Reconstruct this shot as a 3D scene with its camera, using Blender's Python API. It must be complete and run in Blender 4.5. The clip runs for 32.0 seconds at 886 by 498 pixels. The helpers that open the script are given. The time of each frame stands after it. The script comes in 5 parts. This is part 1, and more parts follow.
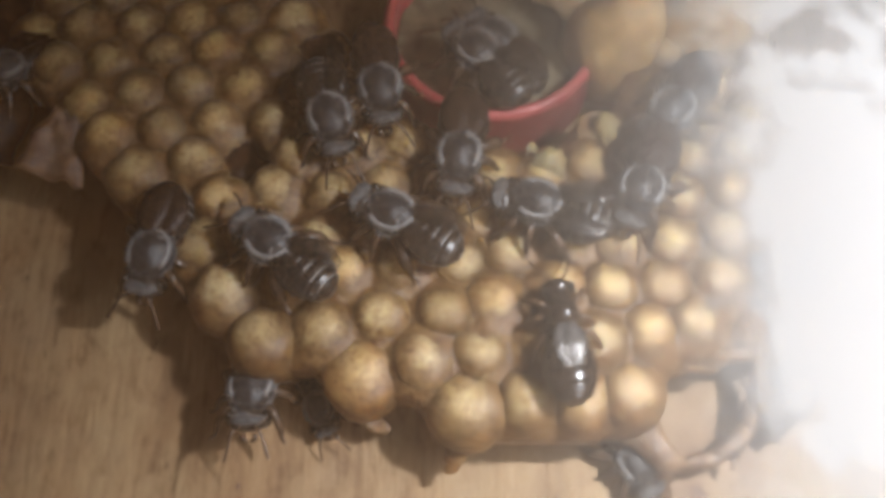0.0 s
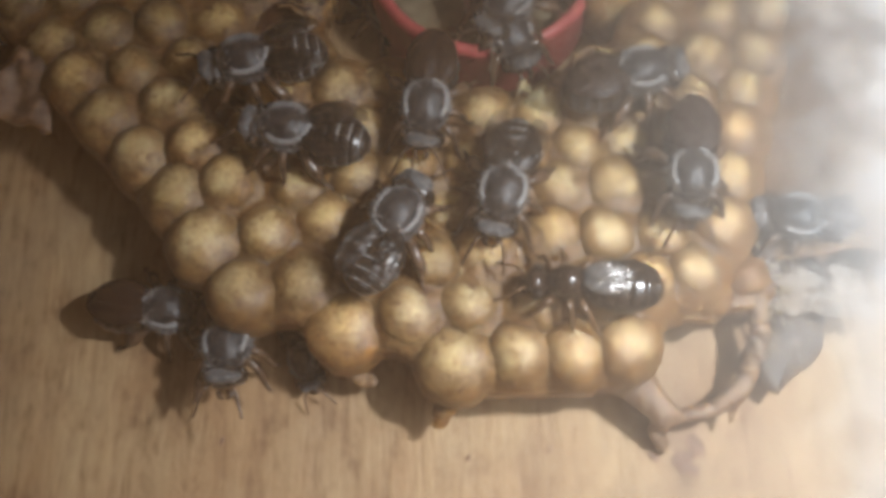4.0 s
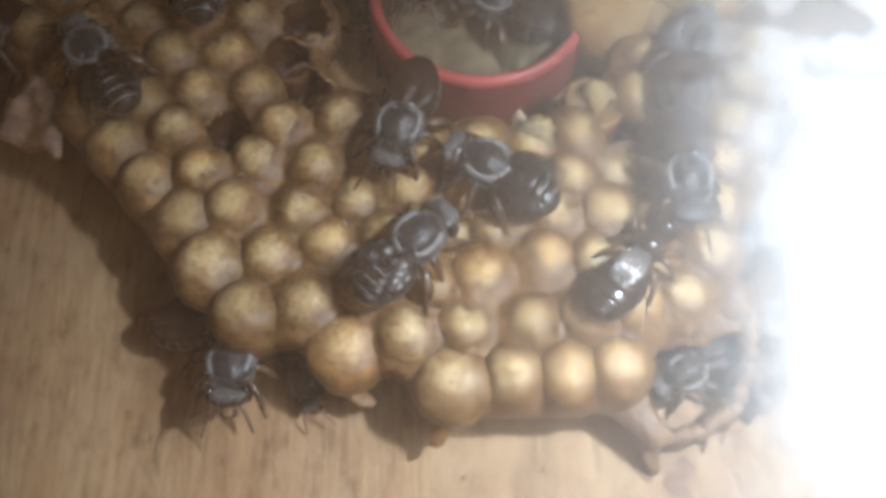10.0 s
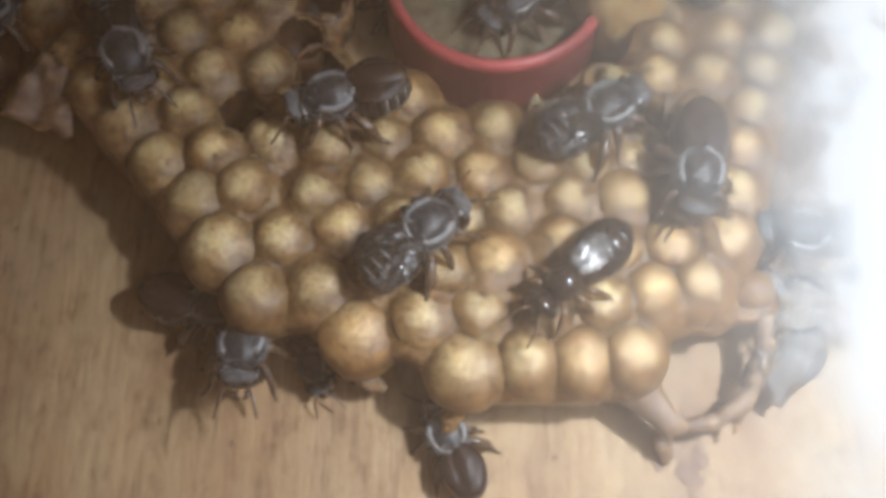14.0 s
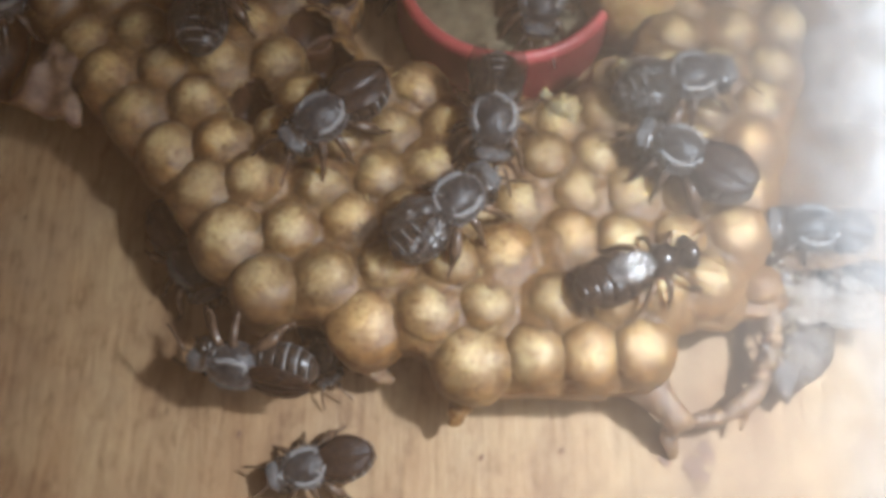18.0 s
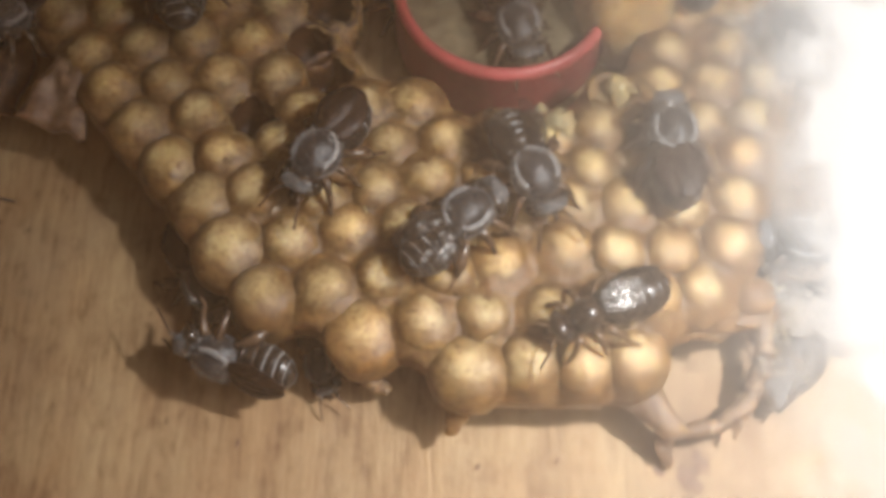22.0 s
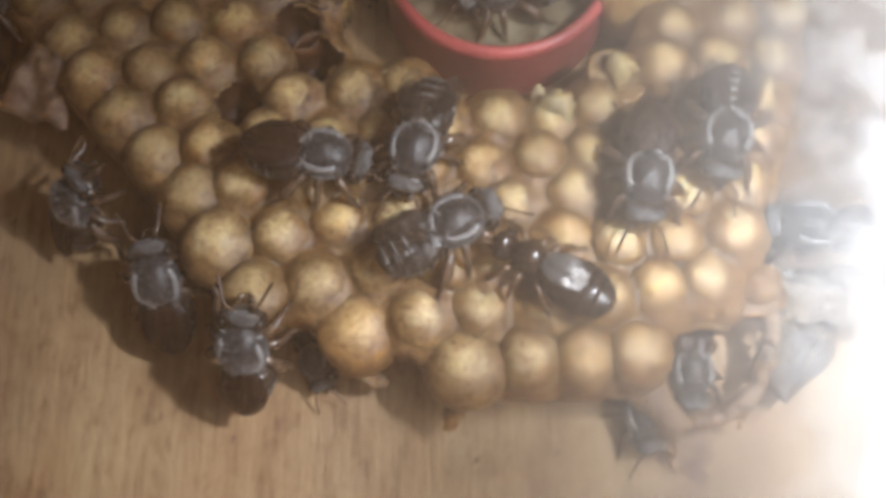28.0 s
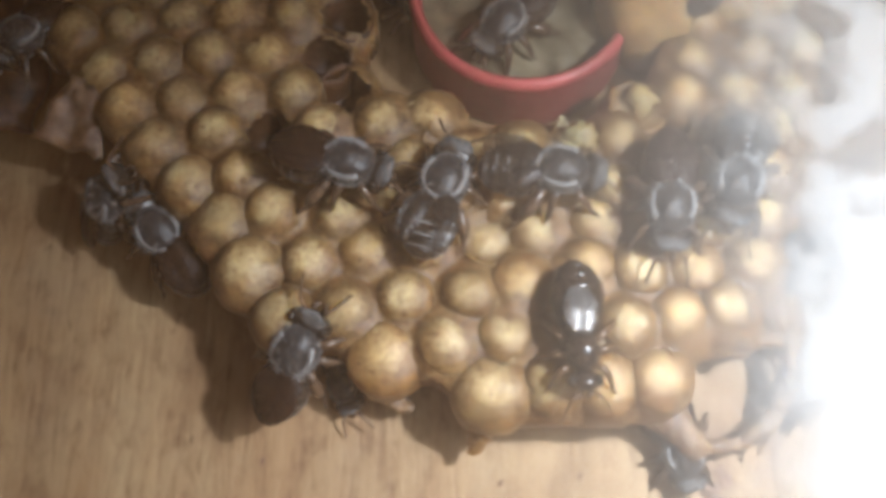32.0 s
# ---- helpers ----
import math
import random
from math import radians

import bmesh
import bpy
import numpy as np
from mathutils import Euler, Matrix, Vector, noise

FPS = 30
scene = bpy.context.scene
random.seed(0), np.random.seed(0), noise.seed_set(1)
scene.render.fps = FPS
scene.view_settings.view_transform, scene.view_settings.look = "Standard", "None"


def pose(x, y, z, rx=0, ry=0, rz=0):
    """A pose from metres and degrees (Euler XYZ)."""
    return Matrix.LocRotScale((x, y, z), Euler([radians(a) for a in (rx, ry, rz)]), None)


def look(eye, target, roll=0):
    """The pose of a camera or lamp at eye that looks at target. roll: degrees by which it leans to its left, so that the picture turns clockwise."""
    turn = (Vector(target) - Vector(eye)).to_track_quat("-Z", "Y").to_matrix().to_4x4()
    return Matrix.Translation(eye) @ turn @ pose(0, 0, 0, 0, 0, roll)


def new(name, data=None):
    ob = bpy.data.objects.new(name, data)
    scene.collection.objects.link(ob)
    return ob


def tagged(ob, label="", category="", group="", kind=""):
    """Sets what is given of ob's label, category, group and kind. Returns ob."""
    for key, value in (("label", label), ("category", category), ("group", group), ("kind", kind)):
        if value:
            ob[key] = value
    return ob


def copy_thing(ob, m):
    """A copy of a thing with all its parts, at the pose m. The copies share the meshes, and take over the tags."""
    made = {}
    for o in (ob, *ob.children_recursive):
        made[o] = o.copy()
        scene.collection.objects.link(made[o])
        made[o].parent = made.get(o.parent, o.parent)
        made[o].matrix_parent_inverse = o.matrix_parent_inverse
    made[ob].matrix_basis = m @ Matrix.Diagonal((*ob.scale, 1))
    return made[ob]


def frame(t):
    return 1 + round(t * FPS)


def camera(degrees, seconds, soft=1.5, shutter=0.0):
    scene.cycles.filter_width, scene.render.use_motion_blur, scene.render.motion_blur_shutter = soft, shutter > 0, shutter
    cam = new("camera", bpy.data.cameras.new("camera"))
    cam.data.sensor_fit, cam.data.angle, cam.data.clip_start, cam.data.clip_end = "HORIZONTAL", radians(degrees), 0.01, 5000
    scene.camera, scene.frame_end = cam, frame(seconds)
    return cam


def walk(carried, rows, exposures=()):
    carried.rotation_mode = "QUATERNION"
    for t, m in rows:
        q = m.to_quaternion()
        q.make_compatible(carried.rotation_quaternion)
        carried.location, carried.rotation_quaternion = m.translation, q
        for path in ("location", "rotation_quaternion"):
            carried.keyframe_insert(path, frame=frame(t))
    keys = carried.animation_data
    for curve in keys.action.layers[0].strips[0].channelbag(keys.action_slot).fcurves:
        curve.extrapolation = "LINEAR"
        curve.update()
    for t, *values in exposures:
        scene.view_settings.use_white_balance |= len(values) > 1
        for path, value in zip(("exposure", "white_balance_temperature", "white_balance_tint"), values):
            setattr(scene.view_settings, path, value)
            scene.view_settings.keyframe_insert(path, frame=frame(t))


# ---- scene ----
MM = 0.001  # all tables below are in millimetres

cam = camera(51.3, 32.0, soft=4.0)
CAMERA_ROWS = (
    (0, 0.14, -31.29, 94.66, 23.53, -0.18, -0.51), (0.5, 0.96, -31.49, 94.48, 23.38, -0.04, -0.71), (1, 1.53, -31.40, 94.56, 23.19, 0.03, -1.14),
    (1.5, 2.23, -31.22, 93.92, 22.36, 0.14, -1.36), (2, 2.40, -30.04, 91.22, 19.86, 0.12, -1.52), (2.5, 2.09, -28.52, 89.21, 17.85, -0.05, -1.38),
    (3, 1.78, -27.62, 89.70, 17.74, -0.07, -1.03), (3.5, 1.65, -27.87, 90.89, 18.60, 0.07, -0.89), (4, 1.44, -27.84, 91.49, 18.95, 0.02, -0.90),
    (4.5, 1.50, -27.98, 91.86, 19.30, 0.05, -0.91), (6.5, 1.23, -28.39, 92.24, 19.79, -0.01, -0.84), (7, 1.18, -28.64, 92.61, 20.10, -0.02, -0.80),
    (7.5, 1.05, -28.83, 92.44, 19.98, -0.06, -0.64), (8, 1.08, -28.78, 92.02, 19.71, -0.05, -0.57), (8.5, 0.95, -28.93, 92.36, 19.99, -0.12, -0.63),
    (9, 1.02, -29.18, 92.66, 20.31, -0.07, -0.56), (9.5, 1.48, -29.03, 92.63, 20.64, -0.23, -0.87), (10, 1.67, -30.03, 93.38, 21.32, -0.08, -0.61),
    (10.5, 1.26, -30.12, 92.36, 20.52, -0.18, -0.21), (11, 0.92, -30.12, 92.29, 20.66, -0.27, -0.21), (11.5, 0.93, -30.40, 92.48, 21.04, -0.22, -0.27),
    (12, 0.79, -30.19, 92.22, 20.77, -0.29, -0.21), (12.5, 0.75, -30.04, 92.48, 20.78, -0.25, -0.13), (13, 0.61, -30.10, 92.57, 20.79, -0.27, -0.09),
    (13.5, 0.48, -29.78, 92.64, 20.56, -0.31, 0.07), (14, 0.46, -29.98, 92.45, 20.56, -0.28, 0.15), (14.5, 0.38, -29.96, 92.32, 20.46, -0.30, 0.19),
    (16.5, 0.16, -29.97, 92.29, 20.08, -0.23, 0.64), (17, 0.01, -30.18, 92.29, 20.19, -0.26, 0.65), (17.5, -0.03, -30.05, 92.29, 20.01, -0.26, 0.75),
    (18, -0.09, -29.83, 92.46, 20.02, -0.30, 0.70), (18.5, 0.29, -30.00, 93.00, 20.90, -0.38, 0.28), (19, 0.66, -30.59, 92.97, 21.08, -0.31, 0.37),
    (19.5, 0.40, -30.66, 93.07, 21.07, -0.32, 0.58), (20, 0.43, -30.65, 92.98, 21.01, -0.30, 0.59), (20.5, 0.33, -30.78, 93.04, 21.15, -0.36, 0.58),
    (21, 0.37, -31.32, 93.27, 21.54, -0.31, 0.61), (21.5, 0.22, -31.61, 93.33, 21.68, -0.37, 0.73), (22, 0.36, -31.53, 93.32, 21.54, -0.26, 0.81),
    (22.5, 0.46, -31.70, 93.25, 21.70, -0.23, 0.81), (23, 0.40, -31.78, 92.95, 21.62, -0.28, 0.83), (23.5, 0.32, -31.76, 93.11, 21.56, -0.27, 0.88),
    (24, 0.22, -30.44, 91.16, 19.24, -0.19, 1.01), (24.5, 0.60, -28.94, 89.28, 17.82, -0.23, 0.71), (25, 0.64, -28.11, 89.02, 17.31, -0.26, 0.51),
    (25.5, 0.70, -27.91, 90.25, 18.06, -0.23, 0.33), (27.5, 1.74, -26.11, 92.16, 18.09, 0.39, 0.05), (28, 1.71, -25.83, 92.36, 17.75, 0.63, 0.17),
    (28.5, 1.05, -25.52, 92.23, 17.20, 0.65, 0.47), (29, 0.64, -25.56, 92.99, 17.73, 0.59, 0.31), (29.5, 0.50, -25.87, 93.28, 17.94, 0.58, 0.38),
    (30, 0.57, -25.81, 93.18, 17.91, 0.83, 0.40), (30.5, 0.29, -25.43, 93.00, 17.41, 0.71, 0.55), (31, 0.18, -25.37, 94.05, 18.14, 0.94, 0.53),
    (31.5, 0.09, -25.57, 94.66, 18.73, 0.97, 0.42), (32, 0.13, -25.25, 94.85, 18.63, 1.11, 0.49))
walk(cam, [(t, pose(x * MM, y * MM, z * MM, a, b, c)) for t, x, y, z, a, b, c in CAMERA_ROWS],
     exposures=((0, -0.32, 5850, 8), (1.0, -0.42, 6000, 9), (2.0, -0.68, 6350, 10), (3.0, -0.42, 5850, 3), (4.0, -0.32, 5800, 5),
                (7.0, -0.16, 5700, 7), (9.0, -0.08, 5450, 5), (12.0, -0.17, 5350, 4), (14.0, -0.14, 5400, 4), (17.0, -0.03, 5250, 4), (18.0, -0.05, 5450, 5), (20.0, -0.14, 5850, 7), (23.5, -0.03, 6350, 8),
                (24.0, -0.25, 6350, 8), (25.0, 0.26, 5250, -5), (25.5, 0.26, 5250, -4), (28.0, 0.06, 5680, 7), (29.0, 0.0, 5350, 5), (30.0, 0.0, 5750, 7),
                (31.0, 0.02, 5400, 5), (32.0, 0.08, 5550, 5)))

# ---- light: one hand torch held beside the box, and a dim room ----
world = bpy.data.worlds.new("dim_room")
world.use_nodes = True
scene.world = world
world.node_tree.nodes["Background"].inputs[0].default_value = (1.0, 0.70, 0.43, 1)
world.node_tree.nodes["Background"].inputs[1].default_value = 0.044

lamp = bpy.data.lights.new("torch", "SPOT")
lamp.spot_size, lamp.spot_blend, lamp.shadow_soft_size = radians(122), 1.0, 0.0036
lamp.energy, lamp.color = 0.86, (1.04, 0.98, 0.95)
torch = new("torch", lamp)
torch.matrix_world = look((0.055, -0.005, 0.102), (0.040, -0.044, 0.034))


# ---- materials ----
def material(name, rough=0.6, metal=0.0, spec=0.5):
    m = bpy.data.materials.new(name)
    m.use_nodes = True
    b = m.node_tree.nodes["Principled BSDF"]
    b.inputs["Roughness"].default_value = rough
    b.inputs["Metallic"].default_value = metal
    b.inputs["Specular IOR Level"].default_value = spec
    return m, m.node_tree, b


def node(nt, kind, **values):
    n = nt.nodes.new(kind)
    for key, v in values.items():
        n.inputs[key].default_value = v
    return n


def ramp(nt, source, stops):
    r = nt.nodes.new("ShaderNodeValToRGB")
    el = r.color_ramp.elements
    while len(el) < len(stops):
        el.new(0.5)
    for e, (p, c) in zip(el, stops):
        e.position, e.color = p, (*c, 1)
    nt.links.new(source, r.inputs[0])
    return r.outputs[0]


def noise_of(nt, scale, detail=4.0, rough=0.6, stretch=None, own=False):
    tc = nt.nodes.new("ShaderNodeTexCoord")
    out = tc.outputs["Object"]
    if own:  # each piece has a grain of its own
        away = nt.nodes.new("ShaderNodeVectorMath")
        away.operation = "MULTIPLY_ADD"
        info = nt.nodes.new("ShaderNodeObjectInfo")
        nt.links.new(info.outputs["Random"], away.inputs[0])
        away.inputs[1].default_value = (0.31, 0.47, 0.23)
        nt.links.new(out, away.inputs[2])
        out = away.outputs[0]
    if stretch:
        mp = nt.nodes.new("ShaderNodeMapping")
        mp.inputs["Scale"].default_value = stretch
        nt.links.new(out, mp.inputs[0])
        out = mp.outputs[0]
    n = node(nt, "ShaderNodeTexNoise", Scale=scale, Detail=detail, Roughness=rough)
    nt.links.new(out, n.inputs["Vector"])
    return n.outputs["Fac"]


def mix(nt, fac, a, b, mode="MIX"):
    m = nt.nodes.new("ShaderNodeMix")
    m.data_type, m.blend_type = "RGBA", mode
    for sock, v in ((m.inputs[0], fac), (m.inputs[6], a), (m.inputs[7], b)):
        if hasattr(v, "links"):
            nt.links.new(v, sock)
        else:
            sock.default_value = v if isinstance(v, float) else (*v, 1)
    return m.outputs[2]


def math_of(nt, op, a, b=0.0):
    m = nt.nodes.new("ShaderNodeMath")
    m.operation = op
    for sock, v in ((m.inputs[0], a), (m.inputs[1], b)):
        if hasattr(v, "links"):
            nt.links.new(v, sock)
        else:
            sock.default_value = v
    return m.outputs[0]


def bump(nt, bsdf, height, strength, distance):
    b = node(nt, "ShaderNodeBump", Strength=strength, Distance=distance)
    nt.links.new(height, b.inputs["Height"])
    nt.links.new(b.outputs[0], bsdf.inputs["Normal"])


def wax_material(name, pale, mid, dark, rough=0.5, capped=False, shade=0.0):
    m, nt, b = material(name, rough)
    blotch = noise_of(nt, 520, 6, 0.7, own=True)
    fine = noise_of(nt, 2600, 4, 0.7, own=True)
    col = ramp(nt, blotch, ((0.32, dark), (0.5, mid), (0.72, pale)))
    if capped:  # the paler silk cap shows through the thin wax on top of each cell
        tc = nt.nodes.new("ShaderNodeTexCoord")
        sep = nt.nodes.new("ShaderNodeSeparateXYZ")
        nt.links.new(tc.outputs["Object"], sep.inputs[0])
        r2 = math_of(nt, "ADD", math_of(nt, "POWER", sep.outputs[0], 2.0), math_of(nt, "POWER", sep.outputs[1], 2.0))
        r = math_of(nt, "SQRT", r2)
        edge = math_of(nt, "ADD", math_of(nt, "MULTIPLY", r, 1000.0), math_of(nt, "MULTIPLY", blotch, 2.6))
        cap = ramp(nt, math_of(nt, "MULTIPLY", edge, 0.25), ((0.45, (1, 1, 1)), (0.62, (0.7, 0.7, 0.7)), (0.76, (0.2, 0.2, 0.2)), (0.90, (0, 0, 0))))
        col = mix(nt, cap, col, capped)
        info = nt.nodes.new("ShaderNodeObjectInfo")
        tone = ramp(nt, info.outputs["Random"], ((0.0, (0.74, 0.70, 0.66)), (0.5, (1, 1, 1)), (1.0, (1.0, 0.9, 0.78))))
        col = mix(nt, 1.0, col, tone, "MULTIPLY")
    grit = ramp(nt, noise_of(nt, 950, 6, 0.8, own=True), ((0.36, (0.70, 0.64, 0.56)), (0.5, (1, 1, 1)), (0.66, (1.2, 1.2, 1.15))))
    col = mix(nt, 0.8, col, grit, "MULTIPLY")
    speck = ramp(nt, noise_of(nt, 1500, 5, 0.7, own=True), ((0.30, (0.42, 0.29, 0.18)), (0.48, (1, 1, 1)), (0.62, (1, 1, 1)), (0.75, (1.0, 0.93, 0.8))))
    col = mix(nt, 0.75, col, speck, "MULTIPLY")
    patch = ramp(nt, noise_of(nt, 330, 5, 0.7, own=True), ((0.34, (0.58, 0.46, 0.37)), (0.62, (1, 1, 1))))
    col = mix(nt, 0.75, col, patch, "MULTIPLY")
    if capped:  # tiny brown pits
        pits = ramp(nt, noise_of(nt, 2100, 3, 0.65, own=True), ((0.31, (0.34, 0.22, 0.13)), (0.40, (1, 1, 1))))
        col = mix(nt, 0.8, col, pits, "MULTIPLY")
    nt.links.new(col, b.inputs["Base Color"])
    b.inputs["Subsurface Weight"].default_value = 0.95
    b.inputs["Subsurface Radius"].default_value = (0.0027, 0.0021, 0.0011)
    b.inputs["Subsurface Scale"].default_value = 1.0
    bump(nt, b, math_of(nt, "ADD", blotch, math_of(nt, "MULTIPLY", fine, 0.5)), 0.5, 0.0004)
    return m


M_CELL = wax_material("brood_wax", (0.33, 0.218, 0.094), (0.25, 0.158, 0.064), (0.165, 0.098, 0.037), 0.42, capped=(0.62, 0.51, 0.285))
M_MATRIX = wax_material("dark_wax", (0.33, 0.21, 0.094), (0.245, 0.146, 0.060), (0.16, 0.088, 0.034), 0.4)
M_SHEET = wax_material("sheet_wax", (0.35, 0.255, 0.165), (0.255, 0.18, 0.115), (0.155, 0.10, 0.062), 0.45)
M_POT = wax_material("pot_wax", (0.66, 0.50, 0.26), (0.56, 0.40, 0.18), (0.38, 0.24, 0.09), 0.45)
M_GREY = wax_material("grey_wax", (0.17, 0.145, 0.115), (0.12, 0.10, 0.078), (0.07, 0.056, 0.042), 0.35)
M_CRUMB = wax_material("crumb_wax", (0.62, 0.57, 0.49), (0.48, 0.42, 0.34), (0.28, 0.21, 0.14), 0.15)
M_GLASSY, nt, glassy = material("glassy_wax", 0.22)
nt.links.new(ramp(nt, noise_of(nt, 420, 5, 0.7), ((0.35, (0.24, 0.19, 0.14)), (0.65, (0.46, 0.41, 0.35)))), glassy.inputs["Base Color"])
glassy.inputs["Alpha"].default_value = 0.5
bump(nt, glassy, noise_of(nt, 700, 4, 0.6), 0.9, 0.0006)
M_DARK = wax_material("shaded_resin", (0.13, 0.06, 0.03), (0.085, 0.038, 0.018), (0.04, 0.017, 0.009), 0.4)
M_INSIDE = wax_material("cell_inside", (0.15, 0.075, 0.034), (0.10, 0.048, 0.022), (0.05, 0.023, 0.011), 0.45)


def wood_material():
    m, nt, b = material("pine_board", 0.6)
    grain = noise_of(nt, 190, 5, 0.62, (1.0, 0.11, 1.0))
    fine = noise_of(nt, 1300, 5, 0.7, (1.0, 0.09, 1.0))
    cloud = noise_of(nt, 70, 5, 0.65, (1.0, 0.55, 1.0))
    mottle = noise_of(nt, 420, 6, 0.75, (1.0, 0.6, 1.0))
    col = ramp(nt, grain, ((0.36, (0.201, 0.112, 0.049)), (0.5, (0.284, 0.173, 0.081)), (0.64, (0.361, 0.231, 0.113))))
    col = mix(nt, ramp(nt, cloud, ((0.42, (0, 0, 0)), (0.62, (0.8, 0.8, 0.8)))), col, (0.381, 0.270, 0.141))
    grey = ramp(nt, noise_of(nt, 55, 4, 0.6), ((0.5, (0, 0, 0)), (0.68, (0.5, 0.5, 0.5))))
    col = mix(nt, grey, col, (0.278, 0.197, 0.118))
    col = mix(nt, 0.6, col, ramp(nt, mottle, ((0.36, (0.60, 0.51, 0.43)), (0.5, (1, 1, 1)), (0.66, (1.1, 1.1, 1.06)))), "MULTIPLY")
    col = mix(nt, 0.65, col, ramp(nt, fine, ((0.36, (0.66, 0.58, 0.50)), (0.52, (1, 1, 1)), (0.68, (1, 1, 1)), (0.76, (1.25, 1.22, 1.15)))), "MULTIPLY")
    spots = ramp(nt, noise_of(nt, 520, 3, 0.6, (1.0, 0.5, 1.0)), ((0.25, (0.28, 0.17, 0.1)), (0.33, (1, 1, 1))))
    col = mix(nt, 0.6, col, spots, "MULTIPLY")
    nt.links.new(col, b.inputs["Base Color"])
    bump(nt, b, math_of(nt, "ADD", grain, math_of(nt, "ADD", mottle, math_of(nt, "MULTIPLY", fine, 0.7))), 0.5, 0.0003)
    return m


M_WOOD = wood_material()


def plain(name, colour, rough=0.5, vary=0.35, scale=900, bumpy=0.2, metal=0.0, spec=0.5, sheen=0.0):
    m, nt, b = material(name, rough, metal, spec)
    n = noise_of(nt, scale, 4, 0.65)
    dark = tuple(c * (1 - vary) for c in colour)
    light = tuple(min(1, c * (1 + vary)) for c in colour)
    nt.links.new(ramp(nt, n, ((0.3, dark), (0.7, light))), b.inputs["Base Color"])
    if bumpy:
        bump(nt, b, n, bumpy, 0.0002)
    b.inputs["Sheen Weight"].default_value = sheen
    return m


M_HULL = plain("bee_shell", (0.024, 0.016, 0.011), 0.3, 0.5, 1500, 0.3, sheen=0.05)
M_FUZZ = plain("bee_fuzz", (0.022, 0.019, 0.019), 0.42, 0.7, 1300, 0.9, sheen=0.15)
M_BAND = plain("pale_band", (0.19, 0.185, 0.18), 0.65, 0.35, 2500, 0.4)
M_FACE = plain("bee_face", (0.060, 0.057, 0.056), 0.5, 0.8, 1900, 1.0, sheen=0.2)
M_EYE = plain("bee_eye", (0.02, 0.014, 0.010), 0.12, 0.3, 900, 0.0)
M_LEG = plain("bee_leg", (0.075, 0.046, 0.028), 0.18, 0.7, 1600, 0.4)
M_QUEEN = plain("queen_shell", (0.024, 0.014, 0.009), 0.2, 0.4, 900, 0.1)
M_QBAND = plain("queen_band", (0.055, 0.028, 0.013), 0.28, 0.4, 900, 0.1)
M_QLEG = plain("queen_leg", (0.10, 0.055, 0.025), 0.35, 0.4, 900, 0.2)
M_RED = plain("red_plastic", (0.37, 0.07, 0.065), 0.42, 0.25, 160, 0.12)
nt = M_RED.node_tree
rub = ramp(nt, noise_of(nt, 520, 2, 0.5, (1, 1, 0.06)), ((0.70, (0, 0, 0)), (0.76, (0.6, 0.6, 0.6))))
red = nt.nodes["Principled BSDF"].inputs["Base Color"]
nt.links.new(mix(nt, rub, red.links[0].from_socket, (0.62, 0.42, 0.38)), red)
M_SYRUP = plain("syrup_paste", (0.17, 0.14, 0.085), 0.45, 0.5, 260, 0.8)
M_CREAM = wax_material("cream_wax", (0.72, 0.62, 0.42), (0.60, 0.49, 0.30), (0.42, 0.31, 0.16), 0.5)
M_FLAP = wax_material("flap_wax", (0.27, 0.175, 0.105), (0.20, 0.125, 0.075), (0.12, 0.07, 0.04), 0.45)
M_STAIN = plain("resin_stain", (0.16, 0.085, 0.045), 0.6, 0.4, 500, 0.3)


def wing_material(name, colour, alpha, rough, relief, scale, shine):
    """Smoky membrane with fine pleats that break up the shine."""
    m, nt, b = material(name, rough, 0.0, shine)
    n = noise_of(nt, scale, 3, 0.7, (1, 0.28, 1))
    nt.links.new(ramp(nt, n, ((0.3, tuple(c * 0.6 for c in colour)), (0.7, tuple(c * 1.5 for c in colour)))), b.inputs["Base Color"])
    nt.links.new(ramp(nt, n, ((0.3, (alpha + 0.1,) * 3), (0.7, (alpha - 0.1,) * 3))), b.inputs["Alpha"])
    bump(nt, b, n, relief, 0.0006)
    return m


M_WING = wing_material("smoky_wing", (0.026, 0.013, 0.008), 0.8, 0.42, 0.6, 900, 0.35)
M_CLEAR = wing_material("clear_wing", (0.035, 0.028, 0.024), 0.3, 0.2, 1.0, 800, 0.6)
M_QWING = wing_material("queen_wing", (0.30, 0.29, 0.28), 0.46, 0.17, 1.0, 1000, 1.0)
M_QWING.node_tree.nodes["Principled BSDF"].inputs["Metallic"].default_value = 0.6


